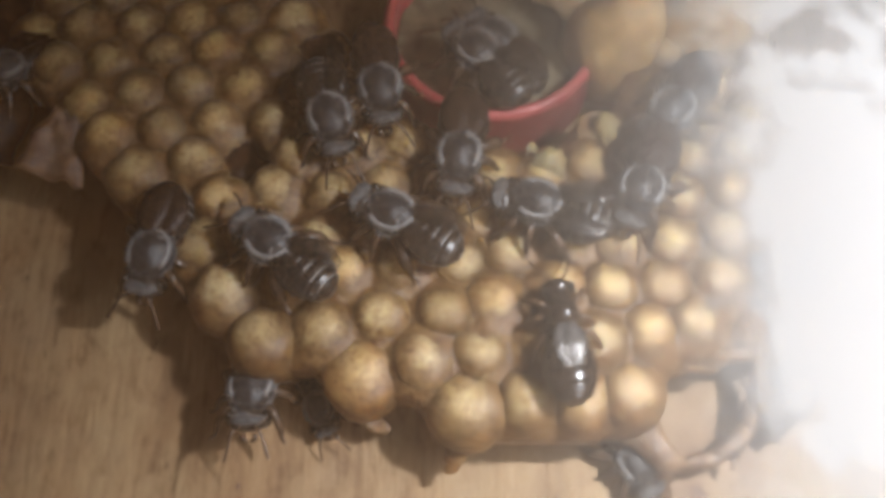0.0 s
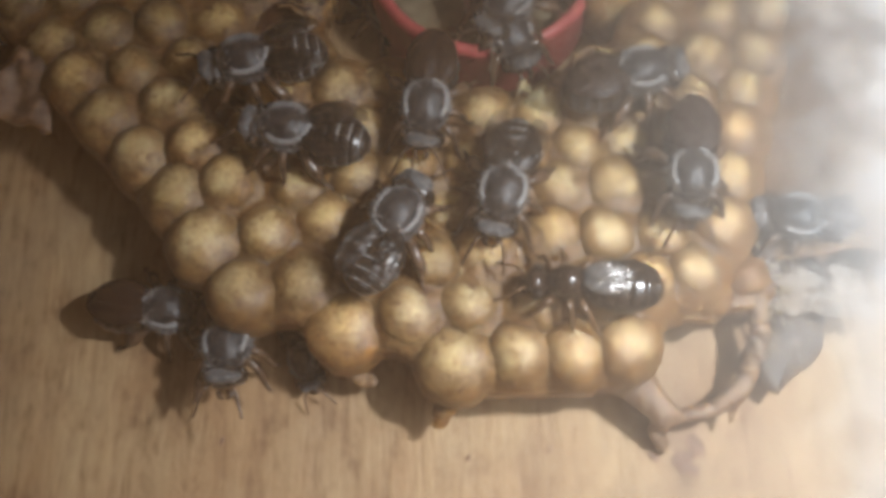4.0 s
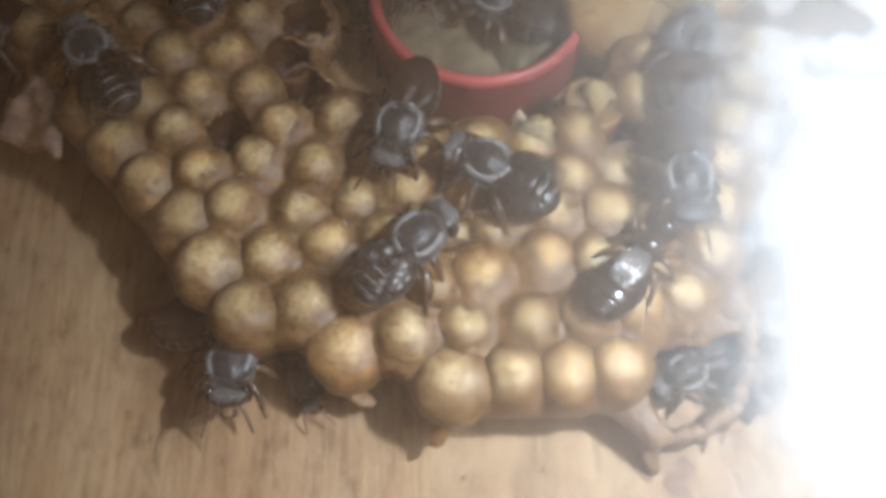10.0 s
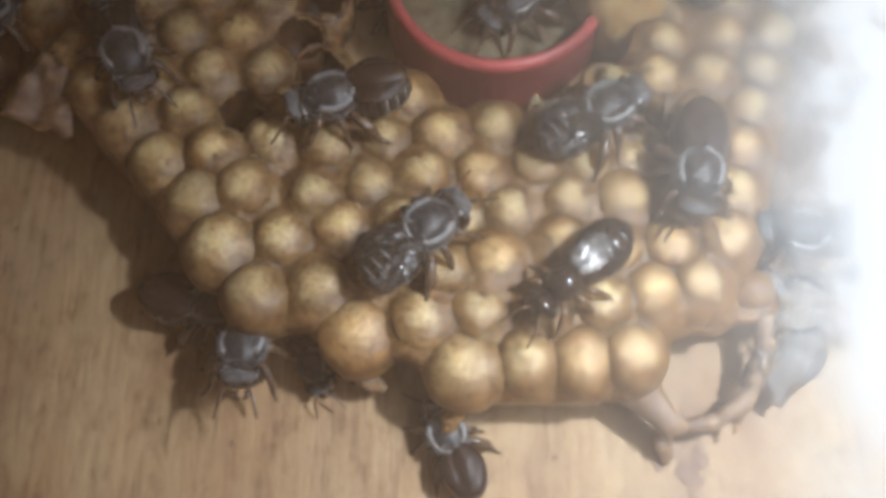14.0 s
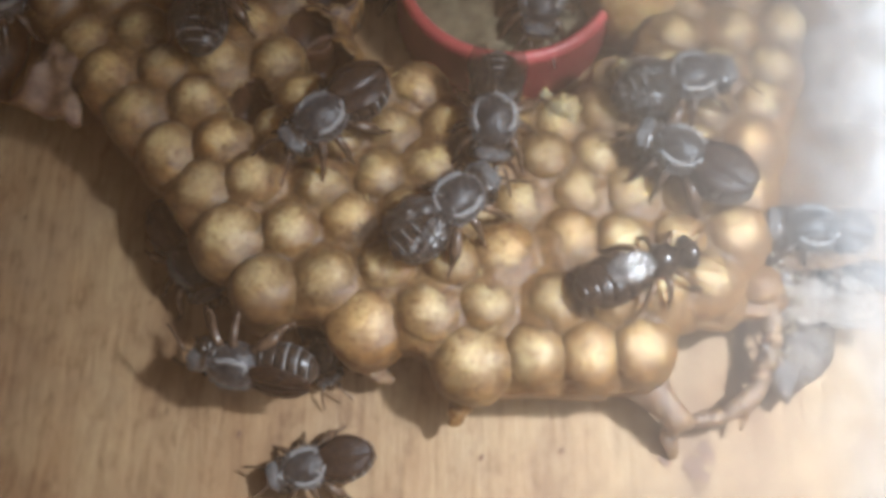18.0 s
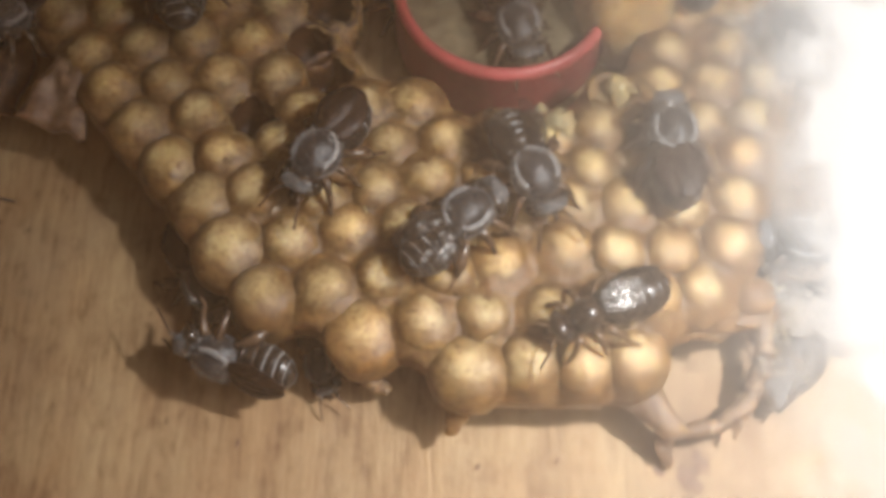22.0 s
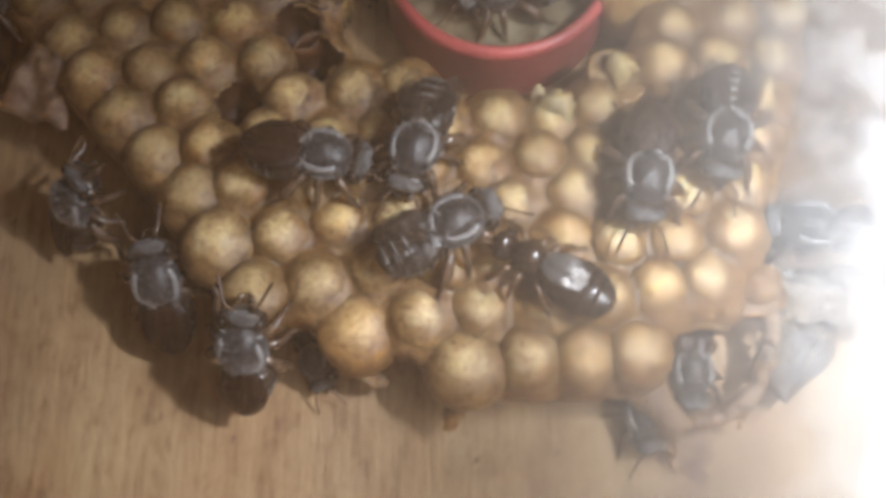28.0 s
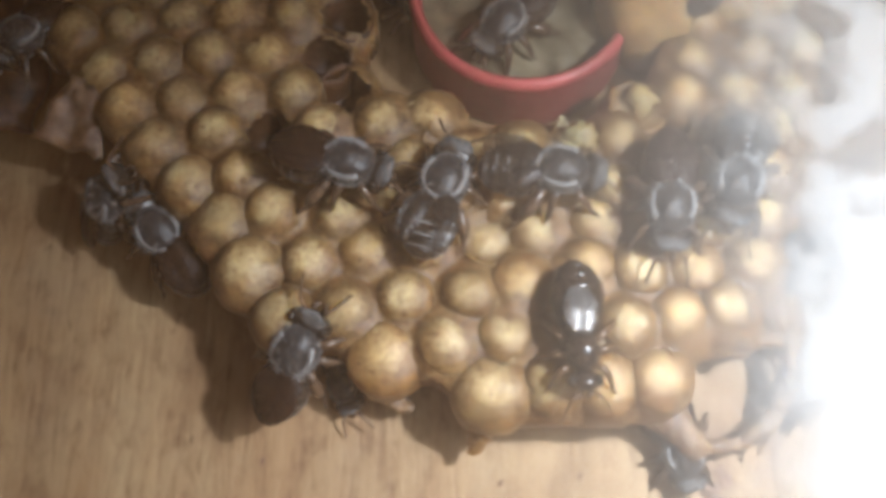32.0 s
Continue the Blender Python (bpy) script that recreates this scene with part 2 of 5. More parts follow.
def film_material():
    """Clear film; painted white glare along one side, faint brown haze all over."""
    m = bpy.data.materials.new("glare_film")
    m.use_nodes = True
    nt = m.node_tree
    nt.nodes.clear()
    out = nt.nodes.new("ShaderNodeOutputMaterial")
    clear = nt.nodes.new("ShaderNodeBsdfTransparent")
    glare = nt.nodes.new("ShaderNodeBsdfTranslucent")
    haze = nt.nodes.new("ShaderNodeBsdfDiffuse")
    both = nt.nodes.new("ShaderNodeAddShader")
    nt.links.new(glare.outputs[0], both.inputs[0])
    nt.links.new(haze.outputs[0], both.inputs[1])
    tc = nt.nodes.new("ShaderNodeTexCoord")
    sep = nt.nodes.new("ShaderNodeSeparateXYZ")
    nt.links.new(tc.outputs["Object"], sep.inputs[0])
    # painted glare: opacity grows to one side as core, streak and wide veil
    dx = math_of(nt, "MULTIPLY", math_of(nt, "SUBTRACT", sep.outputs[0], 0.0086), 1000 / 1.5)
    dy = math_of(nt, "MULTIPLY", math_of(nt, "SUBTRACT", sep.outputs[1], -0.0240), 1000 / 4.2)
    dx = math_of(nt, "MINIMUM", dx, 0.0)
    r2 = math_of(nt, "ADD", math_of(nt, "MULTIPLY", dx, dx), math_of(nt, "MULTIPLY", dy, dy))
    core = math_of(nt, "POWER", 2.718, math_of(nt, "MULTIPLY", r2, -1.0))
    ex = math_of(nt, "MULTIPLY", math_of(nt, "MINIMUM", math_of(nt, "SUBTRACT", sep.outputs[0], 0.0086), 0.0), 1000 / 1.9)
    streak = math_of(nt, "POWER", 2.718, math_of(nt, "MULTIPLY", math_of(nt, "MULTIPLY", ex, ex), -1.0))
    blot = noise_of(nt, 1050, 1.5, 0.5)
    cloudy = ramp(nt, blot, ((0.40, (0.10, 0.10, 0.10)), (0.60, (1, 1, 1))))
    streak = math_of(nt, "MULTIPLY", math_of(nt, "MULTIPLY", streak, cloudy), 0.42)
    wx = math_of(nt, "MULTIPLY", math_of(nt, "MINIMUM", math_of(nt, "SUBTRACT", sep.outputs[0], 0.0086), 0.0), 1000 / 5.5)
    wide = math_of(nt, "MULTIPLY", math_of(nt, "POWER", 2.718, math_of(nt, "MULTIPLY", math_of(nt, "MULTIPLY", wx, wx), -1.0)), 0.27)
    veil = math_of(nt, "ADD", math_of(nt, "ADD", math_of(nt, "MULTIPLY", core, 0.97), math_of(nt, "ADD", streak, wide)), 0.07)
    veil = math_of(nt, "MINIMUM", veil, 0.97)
    # haze colour painted in: brown where thin, bluish white in the glare
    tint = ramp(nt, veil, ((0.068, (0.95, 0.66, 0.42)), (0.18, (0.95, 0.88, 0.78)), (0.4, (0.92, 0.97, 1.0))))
    nt.links.new(tint, glare.inputs[0])
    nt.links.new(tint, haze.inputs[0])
    # white noise spreads the veil's opacity from speck to speck, same mean
    speck = nt.nodes.new("ShaderNodeTexWhiteNoise")
    speck.noise_dimensions = '3D'
    nt.links.new(tc.outputs["Object"], speck.inputs["Vector"])
    swing = math_of(nt, "MINIMUM", veil, math_of(nt, "SUBTRACT", 1.0, veil))
    off = math_of(nt, "MULTIPLY", math_of(nt, "SUBTRACT", speck.outputs["Value"], 0.5), 2.0)
    veil = math_of(nt, "ADD", veil, math_of(nt, "MULTIPLY", swing, off))
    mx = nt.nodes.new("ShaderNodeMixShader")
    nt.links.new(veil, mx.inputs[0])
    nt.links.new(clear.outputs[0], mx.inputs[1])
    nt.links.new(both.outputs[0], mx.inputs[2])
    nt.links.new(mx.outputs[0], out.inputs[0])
    return m


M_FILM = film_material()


# ---- mesh helpers (bmesh in millimetres) ----
def mesh_of(name, bm, mat, smooth=True):
    me = bpy.data.meshes.new(name)
    bmesh.ops.scale(bm, vec=(MM, MM, MM), verts=bm.verts)
    bmesh.ops.recalc_face_normals(bm, faces=bm.faces)
    for f in bm.faces:
        f.smooth = smooth
    bm.to_mesh(me)
    bm.free()
    me.materials.append(mat)
    return me


def part(name, bm, mat, parent=None, label="", smooth=True):
    ob = new(name, mesh_of(name, bm, mat, smooth))
    if parent:
        ob.parent = parent
    return tagged(ob, label)


def piece(name, me, parent, m):
    ob = new(name, me)
    ob.parent = parent
    ob.matrix_basis = m
    return ob


def at(x, y, z, rx=0, ry=0, rz=0, s=1.0):
    return pose(x * MM, y * MM, z * MM, rx, ry, rz) @ Matrix.Scale(s, 4)


def lathe(bm, profile, segs=20, wobble=0.0, seed=0, close_ends=True):
    """Rings round z from rows of (radius, z)."""
    rings = []
    for r, z in profile:
        ring = []
        for i in range(segs):
            a = 2 * math.pi * i / segs
            p = Vector((r * math.cos(a), r * math.sin(a), z))
            if wobble:
                n = noise.noise_vector(Vector((p.x * 0.45 + seed * 7.1, p.y * 0.45, p.z * 0.45)))
                p += n * wobble
            ring.append(bm.verts.new(p))
        rings.append(ring)
    for a, b in zip(rings, rings[1:]):
        for i in range(segs):
            bm.faces.new((a[i], a[(i + 1) % segs], b[(i + 1) % segs], b[i]))
    if close_ends:
        bm.faces.new(rings[0][::-1])
        bm.faces.new(rings[-1])
    return rings


def ball(bm, centre, radii, u=16, v=10, turn=None, lumps=0.0, seed=0.0):
    made = bmesh.ops.create_uvsphere(bm, u_segments=u, v_segments=v, radius=1)["verts"]
    for w in made:
        p = Vector(w.co)
        k = 1 + lumps * noise.noise(p * 1.7 + Vector((seed, seed * 0.7, 0))) if lumps else 1
        p = Vector((p.x * radii[0], p.y * radii[1], p.z * radii[2])) * k
        if turn:
            p = turn @ p
        w.co = p + Vector(centre)
    return made


def tube(bm, points, radii, segs=7, flat=1.0):
    """A round rod through points; flat squeezes it in z."""
    pts = [Vector(p) for p in points]
    rings = []
    for i, p in enumerate(pts):
        d = (pts[min(i + 1, len(pts) - 1)] - pts[max(i - 1, 0)]).normalized()
        side = d.cross(Vector((0, 0, 1)))
        side = side.normalized() if side.length > 1e-4 else Vector((1, 0, 0))
        up = side.cross(d)
        r = radii[i] if isinstance(radii, (list, tuple)) else radii
        rings.append([bm.verts.new(p + side * r * math.cos(2 * math.pi * k / segs) + up * r * flat * math.sin(2 * math.pi * k / segs)) for k in range(segs)])
    for a, b in zip(rings, rings[1:]):
        for i in range(segs):
            bm.faces.new((a[i], a[(i + 1) % segs], b[(i + 1) % segs], b[i]))
    bm.faces.new(rings[0][::-1])
    bm.faces.new(rings[-1])


def spline(points, n=6):
    """A smooth run of points through the given ones."""
    p = [Vector(q) for q in points]
    out = []
    for i in range(len(p) - 1):
        a, b, c, d = p[max(i - 1, 0)], p[i], p[i + 1], p[min(i + 2, len(p) - 1)]
        for k in range(n):
            t = k / n
            out.append(0.5 * ((2 * b) + (c - a) * t + (2 * a - 5 * b + 4 * c - d) * t * t + (3 * b - a - 3 * c + d) * t ** 3))
    return out + [p[-1]]


def slab(bm, outline, z0, z1, ragged=0.0, seed=0.0, bulge=0.0):
    """A plate from an outline in x and y, with a soft top."""
    pts = spline([(x, y, 0) for x, y in (*outline, outline[0])], 6)[:-1]
    c = sum(pts, Vector()) / len(pts)
    rings = []
    for k, z in ((1.0, z0), (1.03, (z0 + z1) / 2), (1.0, z1), (0.8, z1 + bulge * 0.5), (0.45, z1 + bulge)):
        ring = []
        for p in pts:
            q = c + (p - c) * k
            nv = noise.noise_vector(Vector((q.x * 0.5 + seed, q.y * 0.5, z * 0.4)))
            ring.append(bm.verts.new((q.x + nv.x * ragged, q.y + nv.y * ragged, z + nv.z * ragged * 0.6)))
        rings.append(ring)
    n = len(pts)
    for a, b in zip(rings, rings[1:]):
        for i in range(n):
            bm.faces.new((a[i], a[(i + 1) % n], b[(i + 1) % n], b[i]))
    bm.faces.new(rings[0][::-1])
    top = bm.verts.new((c.x, c.y, z1 + bulge))
    for i in range(n):
        bm.faces.new((rings[-1][i], rings[-1][(i + 1) % n], top))


def sheet(bm, nx, ny, where, thick):
    """A bent sheet with thickness; where(u, v) gives its place."""
    tops, lows = [], []
    for j in range(ny + 1):
        for i in range(nx + 1):
            p = Vector(where(i / nx, j / ny))
            tops.append(bm.verts.new(p + Vector((0, 0, thick / 2))))
            lows.append(bm.verts.new(p - Vector((0, 0, thick / 2))))
    w = nx + 1
    for j in range(ny):
        for i in range(nx):
            a, b, c, d = j * w + i, j * w + i + 1, (j + 1) * w + i + 1, (j + 1) * w + i
            bm.faces.new((tops[a], tops[b], tops[c], tops[d]))
            bm.faces.new((lows[d], lows[c], lows[b], lows[a]))
    rim = [i for i in range(w)] + [j * w + nx for j in range(1, ny + 1)] + [ny * w + i for i in range(nx - 1, -1, -1)] + [j * w for j in range(ny - 1, 0, -1)]
    for a, b in zip(rim, rim[1:] + rim[:1]):
        bm.faces.new((tops[b], tops[a], lows[a], lows[b]))


def box(bm, x0, x1, y0, y1, z0, z1):
    made = bmesh.ops.create_cube(bm, size=1)["verts"]
    for v in made:
        v.co = Vector(((x0 + x1) / 2 + v.co.x * (x1 - x0), (y0 + y1) / 2 + v.co.y * (y1 - y0), (z0 + z1) / 2 + v.co.z * (z1 - z0)))


# ---- the box: floor board, walls, film on top ----
bm = bmesh.new()
bmesh.ops.create_grid(bm, x_segments=60, y_segments=60, size=1)
for v in bm.verts:
    v.co = Vector((v.co.x * 92, v.co.y * 92, 0.12 * noise.noise(Vector((v.co.x * 9, v.co.y * 2, 0)))))
low = bmesh.ops.extrude_face_region(bm, geom=bm.faces[:])
for g in low["geom"]:
    if isinstance(g, bmesh.types.BMVert):
        g.co.z = -12
floor = part("floor", bm, M_WOOD)
tagged(floor, "pale tan pine floor board of the hive box with streaky grain", "floor", kind="structure")


def box_wall(name, x0, x1, y0, y1):
    b = bmesh.new()
    box(b, x0, x1, y0, y1, -12, 78)
    bmesh.ops.bevel(b, geom=b.edges[:], offset=0.6, segments=2, affect="EDGES")
    return tagged(part(name, b, M_WOOD), "plain pine side wall of the hive box", "wall", kind="structure")


box_wall("wall_east", 92.1, 104, -92, 92)
box_wall("wall_west", -104, -92.1, -92, 92)
box_wall("wall_north", -104, 104, 92.1, 104)
box_wall("wall_south", -104, 104, -104, -92.1)

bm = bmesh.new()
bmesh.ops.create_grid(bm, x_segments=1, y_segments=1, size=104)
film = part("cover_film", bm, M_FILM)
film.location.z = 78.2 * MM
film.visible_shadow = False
tagged(film, "clear plastic cover film with white glare painted along one side", "cover film", kind="structure")

# ---- the brood comb ----
comb = new("brood_comb")
tagged(comb, "tan wax brood comb of rounded capped cells in slanting rows", "comb")

CAP_X, CAP_Y, CAP_R = 6.6, 33.3, 12.3
cells = []  # row, x, y, radius, "capped", "open" or "flat"


def cell_row(radius, places, first=0.0, opened=(), flat=()):
    """One slanting row of cells; the first one may stand wider than the rest."""
    row = 1 + max((c[0] for c in cells), default=-1)
    for k, (x, y) in enumerate(places):
        kind = "open" if k in opened else "flat" if k in flat else "capped"
        cells.append((row, x, y, first if k == 0 and first else radius, kind))


cell_row(3.15, ((2.7, -10.3), (8.5, -9.8), (13.7, -9.6), (18.4, -9.1)), 3.75)
cell_row(2.85, ((-7.0, -6.9), (-1.1, -5.8), (4.2, -5.2), (10.2, -5.0), (15.6, -4.0), (20.6, -3.3), (25.2, -2.4)), 3.6)
cell_row(2.85, ((-16.9, -3.4), (-11.1, -2.7), (-5.5, -1.4), (0.7, -1.0), (5.8, -0.1), (12.2, 1.2), (17.3, 1.4), (22.3, 1.3), (28.0, 2.0)), 3.5)
cell_row(2.85, ((-20.8, 1.6), (-14.7, 2.2), (-9.0, 3.3), (-3.2, 3.9), (2.6, 4.4), (7.8, 5.2), (13.2, 6.1), (18.3, 6.2), (23.6, 6.2), (29.3, 7.0)), 3.6, flat=(4,))
cell_row(2.75, ((-23.9, 6.2), (-18.7, 7.2), (-11.9, 6.9), (-6.6, 7.9), (-1.2, 8.8), (4.6, 9.0), (9.8, 9.9), (14.9, 10.3), (20.0, 11.0), (25.3, 11.4), (30.7, 12.0)), 3.5, flat=(8,))
cell_row(2.8, ((-27.6, 10.6), (-22.1, 11.4), (-16.3, 12.4), (-10.6, 11.9), (-5.1, 13.0), (0.6, 13.3), (6.2, 14.1), (11.4, 13.9), (15.9, 14.8), (20.8, 15.4), (26.6, 15.9), (32.1, 16.4)), 3.2, (9,))
cell_row(2.8, ((-31.0, 14.8), (-25.0, 15.8), (-19.4, 15.6), (-14.1, 16.3), (-7.9, 17.2), (-2.9, 17.5), (18.1, 18.6), (22.6, 19.7), (28.2, 20.2), (33.7, 20.8)), 3.1, (2,), (6,))
cell_row(2.8, ((-34.3, 18.9), (-28.8, 19.6), (-23.1, 20.2), (-17.3, 20.6), (-12.0, 20.7), (24.0, 24.3), (29.6, 24.8), (35.2, 25.3)), 3.0, (4,))
cell_row(2.8, ((-37.5, 23.2), (-32.0, 24.1), (-26.4, 24.8), (-20.5, 25.0), (-14.2, 24.4), (25.4, 28.8), (31.0, 29.3)), 3.0, (4,))
cell_row(2.8, ((-40.9, 27.6), (-35.3, 28.3), (-29.6, 28.9), (-23.9, 29.3), (-18.1, 29.4), (-12.2, 29.6)), 2.9, (5,))
cell_row(2.8, ((-44.2, 32.0), (-38.6, 32.6), (-32.9, 33.1), (-27.2, 33.5), (-21.4, 33.8), (-15.6, 34.0)))
cell_row(2.8, ((-41.7, 36.9), (-36.0, 37.3), (-30.3, 37.7), (-24.6, 38.0), (-18.8, 38.2)))
cells = [(r, x + random.uniform(-0.15, 0.15), y + random.uniform(-0.15, 0.15), size * random.uniform(1.03, 1.1), kind) for r, x, y, size, kind in cells]
on_rim = [size > 3.3 or r == 0 for r, x, y, size, kind in cells]  # cells on the free edge bulge outwards and hang deeper
tops_z = [{"open": 11.1, "flat": 10.2}.get(c[4], 11.45) + random.uniform(-0.3, 0.25) - (0.35 if rim else 0) for c, rim in zip(cells, on_rim)]

cell_meshes = []
for k in range(8):
    bm = bmesh.new()
    tall = 0.35 * (k % 3)
    lathe(bm, [(1.9, -6.6), (2.5, -6.0), (2.85, -4.8), (3.0, -3.6), (3.05, -2.7), (3.0, -1.95), (2.84, -1.35), (2.54, -0.9 + 0.2 * tall), (2.12, -0.55 + 0.25 * tall), (1.6, -0.27 + 0.3 * tall), (1.0, -0.09 + 0.35 * tall), (0.45, 0.0 + 0.36 * tall), (0.15, 0.02 + 0.36 * tall)], 30, 0.3, k + 1)
    for v in bm.verts:  # fine lumps
        away = min(1.0, v.co.xy.length / 1.8)
        v.co += (noise.noise_vector(v.co * 1.3 + Vector((k * 5, 0, 0))) * 0.10 + noise.noise_vector(v.co * 3.3 + Vector((k * 9, 2, 0))) * 0.05) * away
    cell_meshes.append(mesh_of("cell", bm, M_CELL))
bm = bmesh.new()
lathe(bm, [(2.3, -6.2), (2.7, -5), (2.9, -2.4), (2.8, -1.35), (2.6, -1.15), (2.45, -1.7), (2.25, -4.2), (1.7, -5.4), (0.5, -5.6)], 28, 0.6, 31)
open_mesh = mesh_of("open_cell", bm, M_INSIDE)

# thin-walled cells with a sunken, torn cap
bm = bmesh.new()
lathe(bm, [(2.0, -6.2), (2.75, -5), (3.0, -2.8), (2.95, -1.5), (2.75, -1.05), (2.5, -1.2), (2.1, -1.55), (1.3, -1.45), (0.3, -1.3)], 28, 0.55, 17)
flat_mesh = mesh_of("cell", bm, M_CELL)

# soft wax that runs from cell to cell, swelling with each one, with holes at the open cells
centres = np.array([(x, y) for r, x, y, size, kind in cells])
radii = np.array([size for r, x, y, size, kind in cells])
bulge = np.array([1.25 if rim else c[3] / 2.95 for c, rim in zip(cells, on_rim)])
peaks = np.array(tops_z) - np.where(on_rim, 0.3, 0.30)
holes = np.array([(x, y) for r, x, y, size, kind in cells if kind == "open"])
gx, gy = np.arange(-50, 46, 0.36), np.arange(-15, 44, 0.36)
bm = bmesh.new()
tops, lows = {}, {}
for ix, x in enumerate(gx):
    for iy, y in enumerate(gy):
        d2 = ((centres - (x, y)) ** 2).sum(1)
        f = np.exp(-d2 / 8.8).sum()
        to_hole = math.sqrt(((holes - (x, y)) ** 2).sum(1).min())
        torn = 2.25 + 0.75 * noise.noise(Vector((x * 0.8, y * 0.8, 11))) + 0.3 * noise.noise(Vector((x * 2.6, y * 2.6, 15)))
        if f < 0.22 or to_hole < torn:
            continue
        n = noise.noise(Vector((x * 0.55, y * 0.55, 1))) * 0.55 + noise.noise(Vector((x * 1.5, y * 1.5, 4))) * 0.3 + noise.noise(Vector((x * 3.4, y * 3.4, 7))) * 0.14
        u2 = d2 / radii ** 2
        swell = peaks - np.where(on_rim, 0.95 * u2 + 0.55 * u2 * u2, 0.62 * u2 + 0.3 * u2 * u2) * bulge  # domes, joined by a soft maximum
        z = max(4.2, 0.22 * np.log(np.exp((swell - 11) / 0.22).sum() + 1e-30) + 11) + n * 0.26
        tops[ix, iy] = bm.verts.new((x, y, z))
        lows[ix, iy] = bm.verts.new((x, y, min(5.6, z - 0.4) if to_hole > 3.4 else z - 0.3))
for ix, iy in list(tops):
    q = [(ix, iy), (ix + 1, iy), (ix + 1, iy + 1), (ix, iy + 1)]
    if all(k in tops for k in q):
        bm.faces.new([tops[k] for k in q])
        bm.faces.new([lows[k] for k in reversed(q)])
open_edges = [e for e in bm.edges if len(e.link_faces) == 1 and e.verts[0] in set(tops.values())]
low_of = {tops[k]: lows[k] for k in tops}
for e in open_edges:
    a, c = e.verts
    bm.faces.new((a, c, low_of[c], low_of[a]))
loose = [v for v in bm.verts if not v.link_faces]
bmesh.ops.delete(bm, geom=loose, context="VERTS")
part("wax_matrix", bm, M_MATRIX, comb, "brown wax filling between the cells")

# thin torn ridges of wax across the seams
rnd = random.Random(12)
for k in range(36):
    r, x, y, size, kind = rnd.choice(cells)
    a = rnd.uniform(0, 6.28)
    x0, y0 = x + 2.3 * math.cos(a), y + 2.3 * math.sin(a)
    a += rnd.choice((-1, 1)) * rnd.uniform(1.2, 1.9)
    ln = rnd.uniform(1.2, 2.8)
    pts = spline([(x0, y0, 10.2), (x0 + ln * 0.5 * math.cos(a) + rnd.uniform(-0.3, 0.3), y0 + ln * 0.5 * math.sin(a), 10.6 + rnd.uniform(-0.1, 0.25)), (x0 + ln * math.cos(a), y0 + ln * math.sin(a), 10.1)], 4)
    b = bmesh.new()
    tube(b, pts, [0.05 + 0.06 * math.sin(math.pi * q / 8) for q in range(9)], 6, 1.3)
    part("wax_ridge", b, M_SHEET if k % 3 else M_POT, comb)

# short wax pillars that carry the comb
bm = bmesh.new()
lathe(bm, [(2.0, 0), (1.1, 1.0), (0.8, 3.0), (1.3, 5.0), (2.2, 6.2)], 10, 0.3, 5)
pillar_mesh = mesh_of("pillar", bm, M_MATRIX)
for x, y in ((-8, 2), (6, 3), (20, 4), (-18, 14), (-4, 14), (14, 16), (28, 15), (-32, 26), (24, -2)):
    piece("pillar", pillar_mesh, comb, at(x, y, 0))


# wax bridge with its window, hanging off the comb's edge
def strand(name, points, radii, mat, parent, flat=0.6):
    b = bmesh.new()
    pts = spline(points, 11)
    pts = [p + noise.noise_vector(p * 1.4) * 0.22 * radii[0] for p in pts]
    rr = [radii[0] + (radii[1] - radii[0]) * i / (len(pts) - 1) for i in range(len(pts))]
    rr = [q * (1 + 0.28 * noise.noise(p * 0.8) + 0.3 * noise.noise(p * 2.3)) for q, p in zip(rr, pts)]
    tube(b, pts, rr, 9, flat)
    return part(name, b, mat, parent)


strand("wax_bridge", ((20.6, -13.6, 4.0), (22.8, -14.6, 3.9), (25.2, -14.6, 3.9), (28.0, -13.8, 4.2), (30.2, -12.0, 4.6), (31.2, -9.6, 5.2), (31.9, -7.2, 6.0), (31.7, -4.4, 6.8)), (0.7, 1.0), M_SHEET, comb, 0.9)
bm = bmesh.new()
slab(bm, ((13.0, -10.2), (16.2, -12.3), (18.6, -13.1), (20.4, -14.8), (22.0, -16.0), (23.8, -15.2), (23.0, -13.6), (21.9, -11.4), (22.0, -9.0), (22.6, -6.6), (19.6, -6.6)), 4.7, 5.4, 0.3, 6.0, 0.9)
part("wax_web", bm, M_SHEET, comb, "brown wax web joining bridge and comb")
bm = bmesh.new()
slab(bm, ((20.0, -8.0), (22.4, -6.9), (24.2, -6.5), (27.0, -6.6), (29.4, -5.4), (32.2, -5.2), (33.0, -2.4), (27.0, -1.0), (20.0, -4.0)), 6.3, 7.2, 0.3, 9.0, 0.6)
part("wax_web", bm, M_MATRIX, comb, "brown wax skirt below the last cells")
for k, (x, y, z, rr) in enumerate(((22.6, -5.0, 7.2, 2.4), (27.0, -4.2, 7.0, 2.4), (18.6, -10.4, 6.4, 2.6), (30.6, -2.2, 7.2, 2.4))):
    bm = bmesh.new()
    ball(bm, (x, y, z), (rr, rr * 0.9, rr * 0.85), 20, 14, None, 0.14, k * 4.1)
    part("wax_lump", bm, M_MATRIX, comb)
strand("wax_drip", ((28.6, -13.2, 4.6), (29.0, -14.4, 4.0), (28.8, -15.4, 3.4)), (0.75, 0.2), M_SHEET, comb)
strand("wax_drip", ((22.0, -15.2, 3.6), (22.4, -16.6, 2.0), (22.9, -17.8, 0.4)), (1.2, 0.4), M_SHEET, comb)
